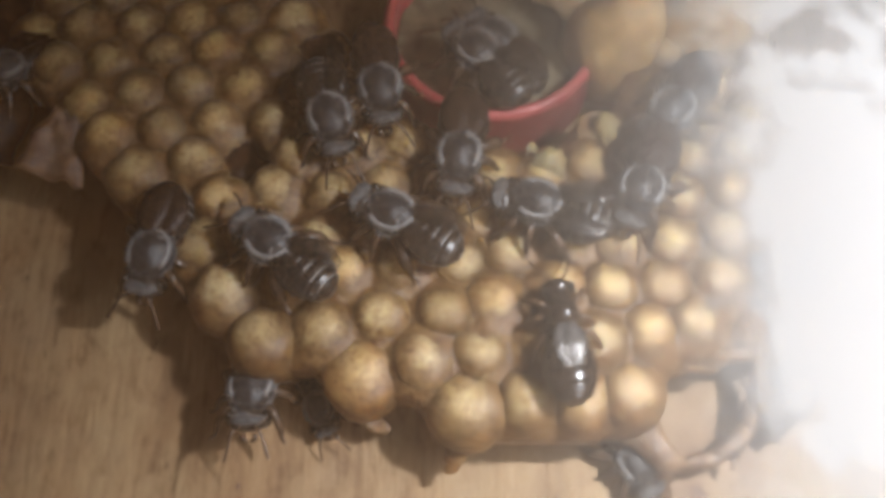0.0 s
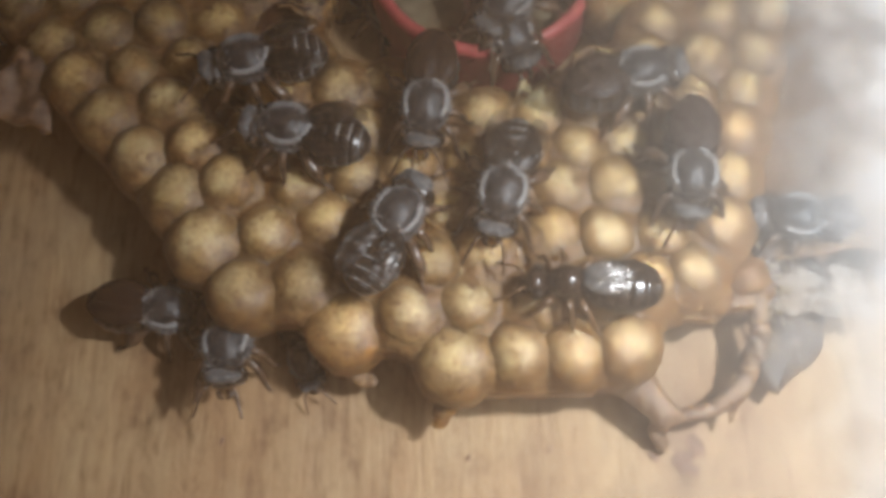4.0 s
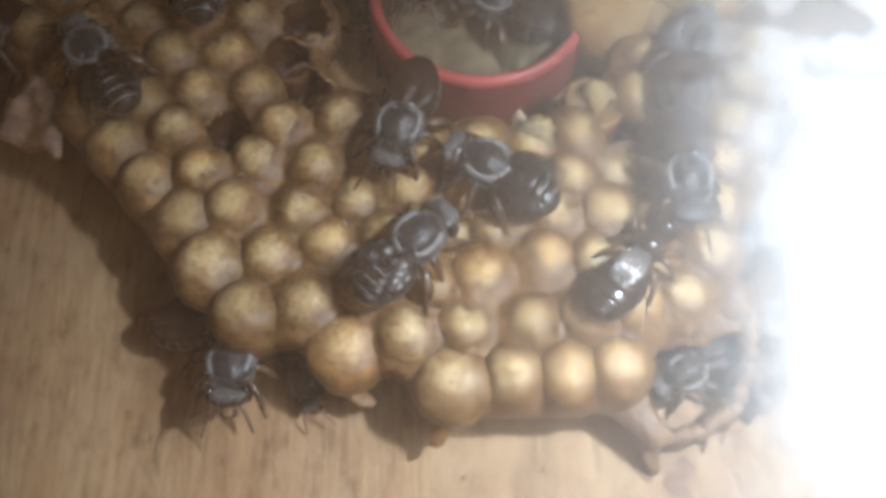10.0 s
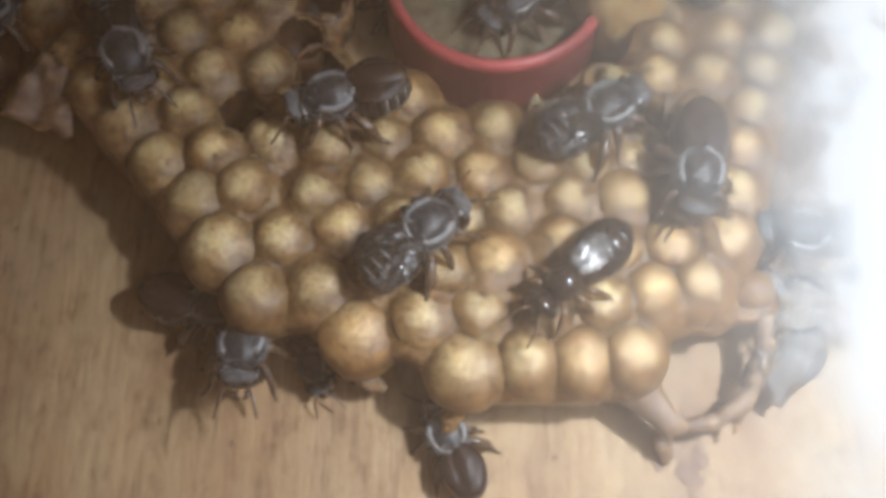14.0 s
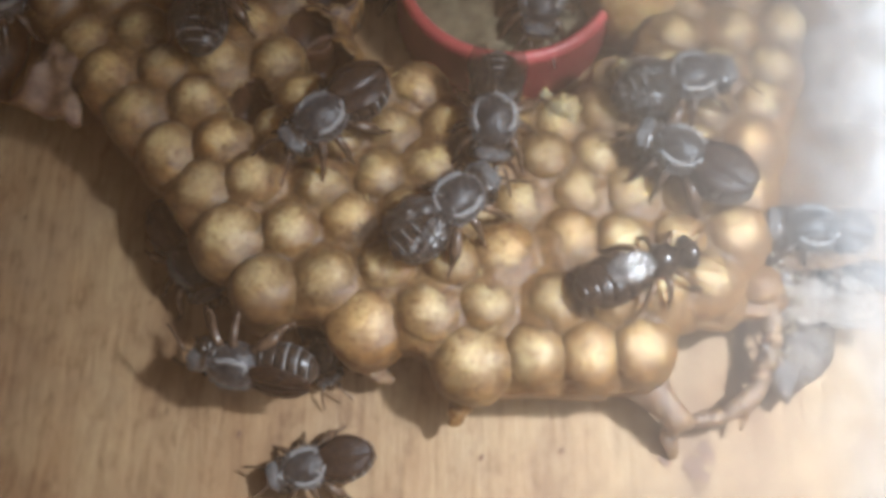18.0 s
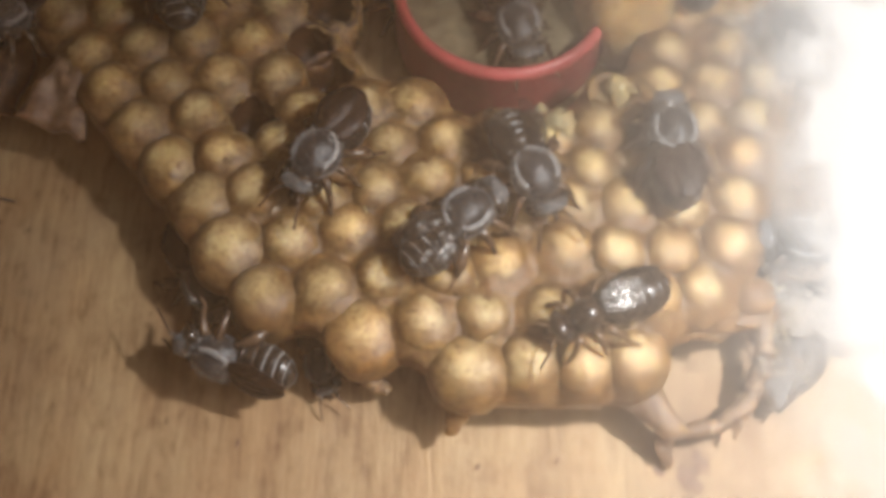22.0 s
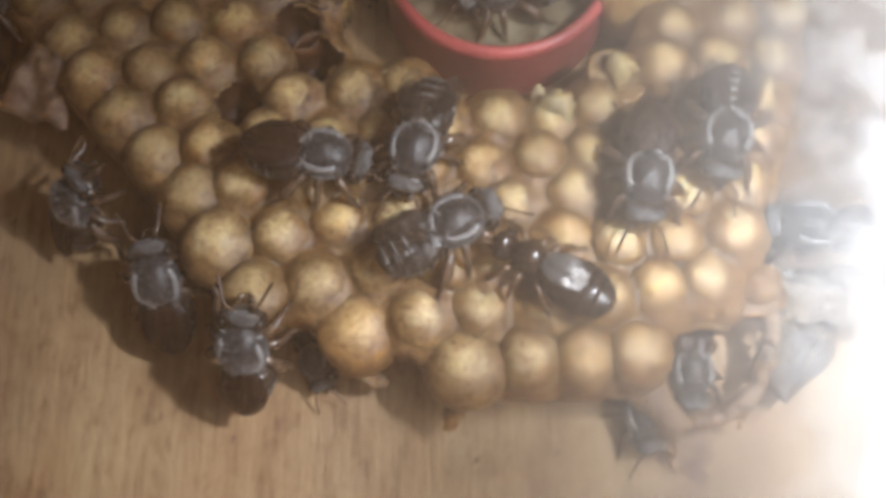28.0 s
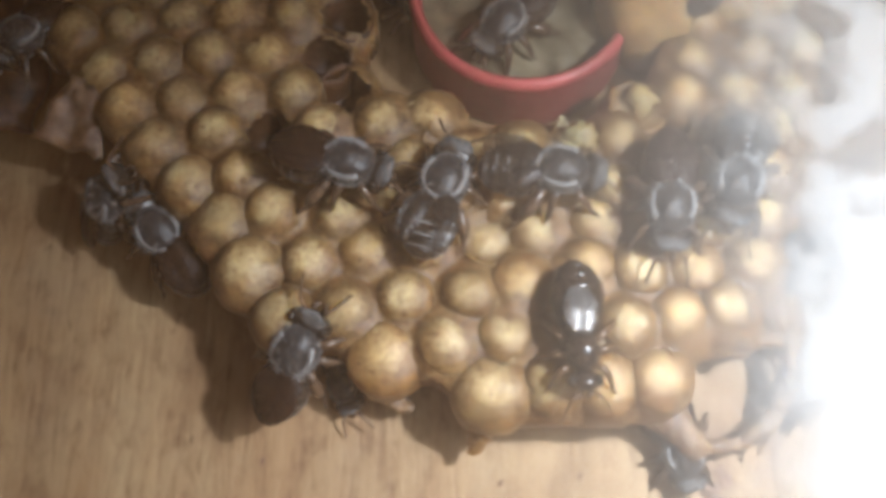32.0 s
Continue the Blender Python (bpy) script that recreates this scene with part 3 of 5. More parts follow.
strand("wax_drip", ((1.8, -11.8, 6.8), (1.8, -13.4, 5.6), (1.5, -15.4, 4.4)), (1.8, 0.6), M_CELL, comb)
strand("wax_drip", ((-7.0, -9.6, 5.4), (-6.0, -10.6, 4.2), (-5.0, -11.0, 2.6)), (1.1, 0.5), M_SHEET, comb)

# torn wax leaves
bm = bmesh.new()
sheet(bm, 12, 8, lambda u, v: (-44.3 + 7.0 * u * (1 - 0.6 * v) + 4.4 * v + 0.5 * noise.noise(Vector((u * 5, v * 5, 9))), 15.6 - 1.6 * u + 6.2 * v + 0.8 * noise.noise(Vector((u * 5, v * 4, 3))), 9.0 + 2.4 * v - 1.2 * u + 1.1 * noise.noise(Vector((u * 3, v * 3, 0)))), 0.6)
part("wax_flap", bm, M_FLAP, comb, "torn brown wax flap at the comb's edge")
bm = bmesh.new()
sheet(bm, 14, 14, lambda u, v: (31.5 + 20 * u + 2.0 * math.sin(v * 5) + 1.3 * noise.noise(Vector((u * 3, v * 4, 1))), -1 + 36 * v + 1.5 * noise.noise(Vector((u * 4, v * 3, 5))), 5.5 + 7.5 * math.sin(min(u * 1.4, 1) * 1.57) + 2.2 * noise.noise(Vector((u * 3.1, v * 4.2, 8)))), 0.9)
wax_sheet = part("wax_sheet", bm, M_SHEET)
tagged(wax_sheet, "wrinkled pinkish-tan wax sheet bordering the comb", "wax sheet")
# dark sheet over the lit board; the corner's shade is in its colour
bm = bmesh.new()
sheet(bm, 12, 18, lambda u, v: (-46.5 - 16 * u + 1.2 * noise.noise(Vector((u * 4, v * 7, 2))), 18.5 + 30 * v + 1.5 * noise.noise(Vector((u * 5, v * 5, 6))), 4.0 + 3.6 * math.sin(u * 2.6) + 1.6 * noise.noise(Vector((u * 4, v * 5, 4)))), 0.8)
tagged(part("resin_sheet", bm, M_DARK), "dark brown resin sheet with the corner's shade in its colour", "resin sheet")
bm = bmesh.new()
slab(bm, ((31.9, -9.6), (33.2, -12.9), (35.0, -11.4), (37.9, -9.4), (38.9, -6.0), (38.6, -3.4), (35.2, -4.6), (33.4, -6.6)), 3.2, 3.7, 0.55, 2.0, 0.5)
tagged(part("wax_flake", bm, M_GREY), "loose grey-brown wax flake leaning on the floor board", "wax flake")
bm = bmesh.new()
sheet(bm, 18, 14, lambda u, v: (31.6 + 11.5 * u + 0.8 * noise.noise(Vector((u * 6, v * 5, 11))), -4.8 + 6.6 * v - 1.6 * u * (1 - v) + 0.7 * noise.noise(Vector((u * 5, v * 6, 13))), 5.6 + 0.9 * noise.noise(Vector((u * 7, v * 6, 15))) + 0.5 * noise.noise(Vector((u * 15, v * 13, 3)))), 0.35)
tagged(part("crumpled_film", bm, M_GLASSY), "crumpled pale glassy wax film beside the comb's rim", "wax film")

# pale wax crumbs
bm = bmesh.new()
made = bmesh.ops.create_icosphere(bm, subdivisions=1, radius=0.55)["verts"]
for v in made:
    v.co *= 1 + 0.9 * noise.noise(v.co * 2.9)
    v.co.x, v.co.z = v.co.x * 1.5, v.co.z * 0.45
crumb_mesh = mesh_of("wax_crumb", bm, M_CRUMB, False)
for k in range(150):
    c = new("wax_crumb", crumb_mesh)
    u, v = random.random(), random.random()
    c.matrix_basis = at(31.2 + 2.4 * u + 1.2 * v + random.gauss(0, 0.6), -9.6 + 11.5 * v, 5.6 + 1.6 * v + random.uniform(0, 0.9), *[random.uniform(0, 360) for q in range(3)], random.uniform(0.2, 0.65))
    tagged(c, "pale glassy wax crumb stuck on the comb's rim", "wax crumb", "wax crumbs on the rim")

# ---- storage pots behind the comb ----
for k, (x, y, z, r) in enumerate(((20.5, 31.5, 9.0, 5.8), (30.5, 33.5, 8.5, 6.2), (27.0, 43.0, 9.0, 7.0), (41.0, 41.0, 8.6, 7.0), (53.0, 30.0, 8.0, 6.5), (52.0, 16.0, 7.0, 6.0), (12.0, 48.5, 7.5, 7.0))):
    bm = bmesh.new()
    ball(bm, (0, 0, 0), (r, r * 0.94, z), 24, 16, None, 0.16, k * 3.3)
    ob = part("storage_pot", bm, M_POT)
    ob.matrix_basis = at(x, y, z * 0.92)
    tagged(ob, "rounded pale yellow wax storage pot behind the comb", "wax pot", "storage pots")

for k, (x, y, z, r) in enumerate(((38.7, 20.0, 5.0, 2.7), (39.7, 25.8, 5.2, 3.2), (45.0, 24.4, 4.9, 3.5), (36.0, 30.6, 4.8, 3.0), (42.6, 31.0, 5.0, 3.4))):
    bm = bmesh.new()
    ball(bm, (0, 0, 0), (r, r * 0.92, z), 22, 14, None, 0.1, k * 4.1 + 2)
    ob = part("storage_pot", bm, M_POT)
    ob.matrix_basis = at(x, y, z * 0.92, 0, 0, k * 40)
    tagged(ob, "small rounded yellow wax pot beside the comb", "wax pot", "small pots beside the comb")

# torn leaves of pale wax standing up between comb and cap
for k, (x, y, wide, deep, turn) in enumerate(((12.0, 14.9, 4.2, 2.6, -35), (18.2, 19.0, 3.4, 2.8, 40), (10.0, 16.2, 1.8, 1.0, 10))):
    bm = bmesh.new()
    sheet(bm, 9, 7, lambda u, v: (wide * (u - 0.5) * (1 - 0.45 * v + 0.25 * noise.noise(Vector((v * 5, k, 1)))), deep * (v - 0.5) + 0.5 * noise.noise(Vector((u * 4, k, 6))),
                                  0.9 * math.sin(2.4 * v) - 1.3 * (2 * u - 1) ** 2 * 0.6 + 0.3 * noise.noise(Vector((u * 4, v * 4, k)))), 0.22)
    leaf = part("wax_leaf", bm, M_POT)
    leaf.matrix_basis = at(x, y, 11.1, 0, 0, turn)
    tagged(leaf, "torn pale yellow wax leaf beside the red cap", "wax leaf", "torn wax leaves")

# ---- red bottle cap used as a feeder ----
cap = new("bottle_cap")
tagged(cap, "red plastic bottle cap lying open side up as a feeder", "bottle cap")
cap.location = (CAP_X * MM, CAP_Y * MM, 0.1 * MM)
bm = bmesh.new()
lathe(bm, [(CAP_R - 1.2, 0.0), (CAP_R - 0.2, 0.25), (CAP_R, 1.0), (CAP_R, 8.4), (CAP_R + 0.12, 8.8), (CAP_R + 0.1, 9.4), (CAP_R - 0.2, 9.9), (CAP_R - 0.75, 10.1), (CAP_R - 1.15, 9.7), (CAP_R - 1.25, 9.0), (CAP_R - 1.3, 1.6), (0.4, 1.2)], 180)
for v in bm.verts:  # ribbed side
    if 0.8 < v.co.z < 8.6 and math.hypot(v.co.x, v.co.y) > CAP_R - 0.1:
        v.co.xy *= 1 - 0.006 * (round(math.atan2(v.co.y, v.co.x) / (2 * math.pi) * 180) % 3 == 0)

part("shell", bm, M_RED, cap)
bm = bmesh.new()
bmesh.ops.create_grid(bm, x_segments=30, y_segments=30, size=1)
for v in bm.verts:
    x, y = v.co.x, v.co.y
    k = max(abs(x), abs(y)) / max(math.hypot(x, y), 1e-6)
    q = Vector((x * k * (CAP_R - 1.35), y * k * (CAP_R - 1.35), 0))
    v.co = Vector((q.x, q.y, 6.3 + 1.0 * noise.noise(q * 0.25) + 0.5 * noise.noise(q * 0.9)))
paste = part("feed_paste", bm, M_SYRUP)
paste.location = cap.location
tagged(paste, "lumpy brown syrup paste filling the red cap", "bee feed")
bm = bmesh.new()
slab(bm, ((10, 37), (15, 33), (19.5, 31), (21, 38), (15, 43.5), (8, 43)), 10.4, 11.4, 0.9, 4.0, 1.8)
tagged(part("wax_scrap", bm, M_CREAM), "pale yellow ragged wax sheet over the cap's edge", "wax sheet")

# resin stains on the board
for k, (x, y, r) in enumerate(((25.0, -18.3, 1.0), (25.3, -19.4, 0.8), (22.0, -18.1, 0.5), (26.2, -17.2, 0.9), (-20, -16, 0.3), (4, -18, 0.3), (12, -17.2, 0.35))):
    bm = bmesh.new()
    slab(bm, [(r * (1 + 0.4 * math.sin(q * 2.1 + k)) * math.cos(q * 0.9), r * (1 + 0.4 * math.cos(q * 1.7 + k)) * math.sin(q * 0.9)) for q in range(7)], 0.0, 0.03, 0.25, k, 0.02)
    ob = part("resin_spot", bm, M_STAIN)
    ob.matrix_basis = at(x, y, 0.08)
    tagged(ob, "small dark brown resin spot on the board", "resin spot", "resin spots")


# ---- bees: head towards +y, feet at z = 0 ----
def leg_mesh(side, y, reach, back, mat, thick=1.0, basket=False):
    b = bmesh.new()
    s = side
    pts = [(s * 1.1, y, 1.7), (s * (1.6 + reach * 0.35), y + back * 0.25, 2.3), (s * (2.0 + reach * 0.75), y + back * 0.7, 1.5), (s * (2.1 + reach), y + back, 0.35), (s * (2.3 + reach * 1.15), y + back * 1.35, 0.05)]
    w = [0.34, 0.36, 0.52 if basket else 0.27, 0.20, 0.1]
    fine = spline(pts, 4)
    rr = [w[min(i // 4, 4)] + (w[min(i // 4 + 1, 4)] - w[min(i // 4, 4)]) * (i % 4) / 4 for i in range(len(fine))]
    tube(b, fine, [q * thick for q in rr], 7)
    for sgn in (-1, 1):  # claws
        e = Vector(pts[-1])
        tube(b, [e, e + Vector((s * 0.35, 0.25 * sgn, -0.02))], [0.07 * thick, 0.02], 5)
    return b


def wing_mesh(side, length, width, lift, angle):
    b = bmesh.new()
    tops = []
    n = 12
    for i in range(n + 1):
        u = i / n
        w = width * (math.sin(math.pi * min(u * 0.85 + 0.07, 1.0)) ** 0.7)
        for e in (0.0, 0.35, 0.7, 1.0):
            x = -0.15 * width + w * (e - 0.25)
            p = Vector((side * x, -length * u, lift + 0.25 * math.sin(u * 3.1) - 0.5 * (e - 0.35) ** 2 + 0.05 * math.sin(e * 9 + u * 5)))
            tops.append(Matrix.Rotation(radians(angle * side), 3, "Z") @ p)
    up = [b.verts.new(p + Vector((0, 0, 0.025))) for p in tops]
    lo = [b.verts.new(p - Vector((0, 0, 0.025))) for p in tops]
    for i in range(n):
        for j in range(3):
            a, c = i * 4 + j, (i + 1) * 4 + j
            b.faces.new((up[a], up[a + 1], up[c + 1], up[c]))
            b.faces.new((lo[c], lo[c + 1], lo[a + 1], lo[a]))
    rim = [i * 4 for i in range(n + 1)] + [n * 4 + j for j in (1, 2, 3)] + [i * 4 + 3 for i in range(n - 1, -1, -1)] + [2, 1]
    for a, c in zip(rim, rim[1:] + rim[:1]):
        b.faces.new((up[a], up[c], lo[c], lo[a]))
    for row, end in ((0, n), (1, n - 2), (2, n - 4)):  # veins
        tube(b, [tops[i * 4 + row] + Vector((0, 0, 0.05)) for i in range(0, end + 1, 2)], 0.055, 5)
    return b


def along_y(bm, profile, squash=0.9, drop=0.0, segs=20):
    """A body of rings along y from rows of (y, radius, centre z)."""
    rings = []
    for y, r, z in profile:
        rings.append([bm.verts.new((r * math.cos(a), y, z + r * squash * math.sin(a))) for a in [2 * math.pi * i / segs for i in range(segs)]])
    for a, b in zip(rings, rings[1:]):
        for i in range(segs):
            bm.faces.new((a[i], a[(i + 1) % segs], b[(i + 1) % segs], b[i]))
    bm.faces.new(rings[0])
    bm.faces.new(rings[-1][::-1])


def fringe(bm, count, place, length, seed):
    """Short tapered hairs; place(k) gives root and way."""
    rnd = random.Random(seed)
    for k in range(count):
        root, way = place(rnd)
        way = way.normalized()
        side = way.cross(Vector((rnd.uniform(-1, 1), rnd.uniform(-1, 1), rnd.uniform(-1, 1)))).normalized() * 0.045
        tip = root + way * length * rnd.uniform(0.6, 1.2)
        a, c, d = bm.verts.new(root - side), bm.verts.new(root + side), bm.verts.new(tip)
        bm.faces.new((a, c, d))


def make_bee(queen=False, clear=False):
    bee = new("queen_bee" if queen else "worker_bee")
    shell, band, leg = (M_QUEEN, M_QBAND, M_QLEG) if queen else (M_HULL, M_BAND, M_LEG)
    # head
    b = bmesh.new()
    if queen:
        ball(b, (0, 4.9, 2.35), (1.55, 1.05, 1.5), 20, 14, Matrix.Rotation(radians(-28), 3, "X"))
    else:
        ball(b, (0, 4.85, 2.15), (2.05, 1.15, 1.55), 22, 14, Matrix.Rotation(radians(-40), 3, "X"), 0.1, 1.0)
    head = part("head", b, shell, bee)
    if not queen:
        b = bmesh.new()
        ball(b, (0, 5.25, 2.72), (1.62, 0.75, 1.5), 18, 12, Matrix.Rotation(radians(-52), 3, "X"), 0.22, 2.0)
        part("face_plate", b, M_FACE, head, "pale grey hairy face plate")
    for s in (-1, 1):
        b = bmesh.new()
        ball(b, (s * (1.6 if not queen else 1.25), 5.0, 2.4 if not queen else 2.6), (0.5, 0.62, 1.0), 14, 10)
        part("eye", b, M_EYE, head)
        b = bmesh.new()
        tube(b, spline([(s * 0.5, 5.9, 2.5), (s * 1.1, 6.7, 3.0), (s * 1.5, 7.2, 2.7), (s * 1.9, 8.1, 2.0), (s * 2.2, 8.8, 1.5)], 4), [0.13] * 17, 6)
        part("antenna", b, leg, head)
        b = bmesh.new()
        tube(b, [(s * 0.55, 5.9, 1.4), (s * 0.5, 6.3, 1.0), (s * 0.12, 6.5, 0.9)], [0.28, 0.24, 0.1], 7)
        part("mandible", b, leg, head)
    # thorax
    b = bmesh.new()
    ball(b, (0, 2.2, 2.9), (2.15 if not queen else 1.75, 2.65 if not queen else 1.8, 2.05 if not queen else 1.85), 24, 16, None, 0.06 if not queen else 0.0, 3.0)
    thorax = part("thorax", b, M_FUZZ if not queen else shell, bee)
    if not queen:
        b = bmesh.new()
        rim = [(1.76 * math.sin(a), 2.35 - 2.15 * math.cos(a), 4.05 - 0.12 * abs(math.sin(a))) for a in [(-2.2 + 4.4 * q / 22) for q in range(23)]]
        tube(b, rim, [0.30 + 0.14 * noise.noise(Vector((q * 0.7, 3, 0))) for q in range(23)], 7)
        part("pale_margin", b, M_BAND, thorax, "pale grey hairy margin round the thorax")
        b = bmesh.new()
        tube(b, [(-1.75, 3.75, 3.0), (-1.0, 4.0, 3.75), (0, 4.1, 4.0), (1.0, 4.0, 3.75), (1.75, 3.75, 3.0)], 0.15, 7)
        part("pale_collar", b, M_BAND, thorax, "pale grey hairy collar behind the head")
        b = bmesh.new()
        tube(b, [(-1.35, 0.75, 4.05), (-0.8, 1.02, 4.5), (0, 1.1, 4.62), (0.8, 1.02, 4.5), (1.35, 0.75, 4.05)], 0.11, 7)
        part("scutellum_seam", b, M_BAND, thorax, "fine pale seam before the scutellum")
        b = bmesh.new()
        fringe(b, 320, lambda rnd: (lambda d: (Vector((d.x * 2.15, 2.2 + d.y * 2.6, 2.9 + d.z * 2.0)), d + Vector((0, -0.3, 0))))(Vector((rnd.gauss(0, 1), rnd.gauss(0, 1), abs(rnd.gauss(0, 0.8)))).normalized()), 0.5, 3)
        for a in [(-2.3 + 4.6 * q / 160) for q in range(161)]:  # denser hair along the margin
            root = Vector((1.8 * math.sin(a), 2.35 - 2.18 * math.cos(a), 4.0 - 0.12 * abs(math.sin(a))))
            fringe(b, 3, lambda rnd: (root + Vector((rnd.uniform(-0.2, 0.2), rnd.uniform(-0.2, 0.2), 0)), Vector((math.sin(a) + rnd.uniform(-0.5, 0.5), -math.cos(a) + rnd.uniform(-0.5, 0.5), rnd.uniform(0.2, 0.9)))), 0.34, a * 100)
        tagged(part("body_hair", b, M_BAND, thorax), kind="stuff")
    else:
        b = bmesh.new()
        ball(b, (0, 0.7, 3.4), (0.95, 0.6, 0.6), 14, 10)
        part("scutellum", b, M_QBAND, thorax)
    # abdomen: overlapping plates
    if queen:
        plates = [(0.6, 1.4), (-0.7, 2.2), (-2.1, 2.6), (-3.5, 2.68), (-4.9, 2.45), (-6.1, 1.85), (-6.9, 0.8)]
    else:
        plates = [(0.5, 1.5), (-0.4, 2.2), (-1.5, 2.45), (-2.6, 2.4), (-3.6, 2.1), (-4.5, 1.55), (-5.1, 0.7)]
    b = bmesh.new()
    along_y(b, [(y, r * 0.93, 2.25 if not queen else 2.5) for y, r in plates], 0.78 if not queen else 0.7)
    abdomen = part("abdomen", b, band if queen else shell, bee)
    for i in range(len(plates) - 1):
        (y0, r0), (y1, r1) = plates[i], plates[i + 1]
        z = 2.25 if not queen else 2.5
        b = bmesh.new()
        along_y(b, [(y0 - 0.02, r0 * 0.97, z), (y0 * 0.6 + y1 * 0.4, r0 * 0.55 + r1 * 0.47, z), (y1 + 0.16, r1 * (1.035 if not queen else 1.012), z), (y1 + 0.02, r1 * (1.01 if not queen else 1.0), z)], 0.8 if not queen else 0.72)
        part("plate", b, shell, abdomen)
        if not queen and 1 < i < 6:
            b = bmesh.new()
            along_y(b, [(y1 + 0.32, r1 * 1.02, z), (y1 + 0.2, r1 * 1.045, z), (y1 + 0.06, r1 * 1.02, z)], 0.8)
            part("band", b, band, abdomen, "pale grey hair band")
    # legs
    for s in (-1, 1):
        for y, reach, back, basket in ((3.4, 0.9, 1.7, False), (2.2, 1.5, -0.3, False), (1.0, 1.5, -2.4, True)):
            part("leg", leg_mesh(s, y, reach, back, leg, 1.25 if not queen else 1.1, basket and not queen), leg, bee)
    # wings folded over the back
    if queen:
        dims = ((4.7, 1.9, 4.66, -1), (3.8, 1.6, 4.56, 1))
    else:
        dims = ((5.7, 2.3, 4.2, 12), (4.6, 1.9, 4.1, 16)) if clear else ((5.8, 3.0, 4.2, -5), (4.7, 2.6, 4.1, -3))
    for s in (-1, 1):
        for n, (ln, wd, lift, ang) in enumerate(dims):
            w = part("wing" if n == 0 else "hind_wing", wing_mesh(s, ln, wd, lift, ang), M_QWING if queen else M_CLEAR if clear else M_WING, bee)
            w.location = (s * (0.55 if queen else 0.75) * MM, 0.9 * MM, 0.09 * s * MM)
    bee.scale = (0.93, 0.93, 0.93) if queen else (1.06, 1.06, 1.06)
    if queen:
        tagged(bee, "glossy black queen bee with a swollen banded abdomen", "bee")
    else:
        tagged(bee, "dark grey hairy worker bee with clear wings over a striped abdomen" if clear else "dark grey hairy worker bee with smoky brown folded wings", "bee", "worker bees")
    return bee


queen_bee = make_bee(True)
worker = make_bee(False)
striped = make_bee(False, True)
WORKERS = {"a": striped, "b": worker, **{key: copy_thing(striped, Matrix.Identity(4)) for key in "cdef"}}
for key in "ghijklmnopqrst":
    WORKERS[key] = copy_thing(worker, Matrix.Identity(4))
for key in "ijk":
    WORKERS[key].scale = (0.9, 0.9, 0.9)
# two that stay where they are: a dead one below the comb and one in the dark corner
WORKERS["p"].matrix_basis = at(-11.4, -6.6, 0.2, 0, 25, 195, 0.76)
tagged(WORKERS["p"], "dead worker bee lying on its side below the comb")
WORKERS["r"].matrix_basis = at(37.8, 2.4, 6.6, 0, 0, 80, 1.06)
tagged(WORKERS["r"], "worker bee sitting on crumpled wax film beside the comb")
WORKERS["q"].matrix_basis = at(-45.5, 27.0, 8.0, 20, 0, 150)

for key, words in (("i", "dark worker bee crawling under the wax bridge"), ("j", "dark worker bee crawling below the comb's lower edge"),
                   ("k", "dark worker bee coming out from under the comb"), ("l", "dark worker bee on the board in the comb's shade"),
                   ("m", "dark worker bee on the board in the comb's shade"), ("n", "dark worker bee climbing at the comb's lower rim"),
                   ("o", "dark worker bee feeding inside the red cap"), ("s", "unseen worker bee under the cover film, added to cast a shadow"),
                   ("t", "dark worker bee going down between comb and cap")):
    tagged(WORKERS[key], words)

# ---- the cells themselves ----
for (r, x, y, size, kind), rim, top in zip(cells, on_rim, tops_z):
    k = size / 2.95
    if kind == "open":
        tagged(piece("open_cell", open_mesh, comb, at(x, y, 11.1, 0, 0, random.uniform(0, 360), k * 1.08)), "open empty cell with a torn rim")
        continue
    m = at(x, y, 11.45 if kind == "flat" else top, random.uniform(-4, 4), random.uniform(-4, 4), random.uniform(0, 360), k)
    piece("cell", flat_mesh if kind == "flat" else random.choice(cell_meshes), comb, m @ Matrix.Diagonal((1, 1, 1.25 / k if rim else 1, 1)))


# ---- what moves ----
def crawl(thing, rows):
    step_legs(thing, rows, rows[0][1])
    walk(thing, [(t, pose(x * MM, y * MM, z * MM, rear, sum(roll), yaw)) for t, x, y, z, yaw, rear, *roll in rows])


def step_legs(bee, rows, seed):
    """Legs swing with the way walked and the turn made; feelers sway."""
    times = [k * 0.5 for k in range(65)]
    ts = [r[0] for r in rows]
    xs, ys, yaws = (np.interp(times, ts, [r[k] for r in rows]) for k in (1, 2, 4))
    gone = np.concatenate(([0], np.cumsum(np.hypot(np.diff(xs), np.diff(ys)) + np.abs(np.diff(yaws)) * 0.05)))
    for ob in bee.children_recursive:
        kind = ob.name.split(".")[0]
        if kind not in ("leg", "antenna"):
            continue
        root = sum((v.co for v in ob.data.vertices[:6]), Vector()) / 6
        side = 1 if root.x > 0 else -1
        back, there = Matrix.Translation(-root), Matrix.Translation(root)
        keys = []
        for t, d in zip(times, gone):
            if kind == "leg":
                order = 1 if 1.6 < root.y / MM < 2.8 else -1
                swing = 11 * math.sin(d * 2.1 + seed) * order
            else:
                swing = 9 * math.sin(t * 2.6 + seed * 1.7 + side)
            keys.append((t, there @ Matrix.Rotation(radians(swing), 4, "Z") @ back))
        walk(ob, keys)


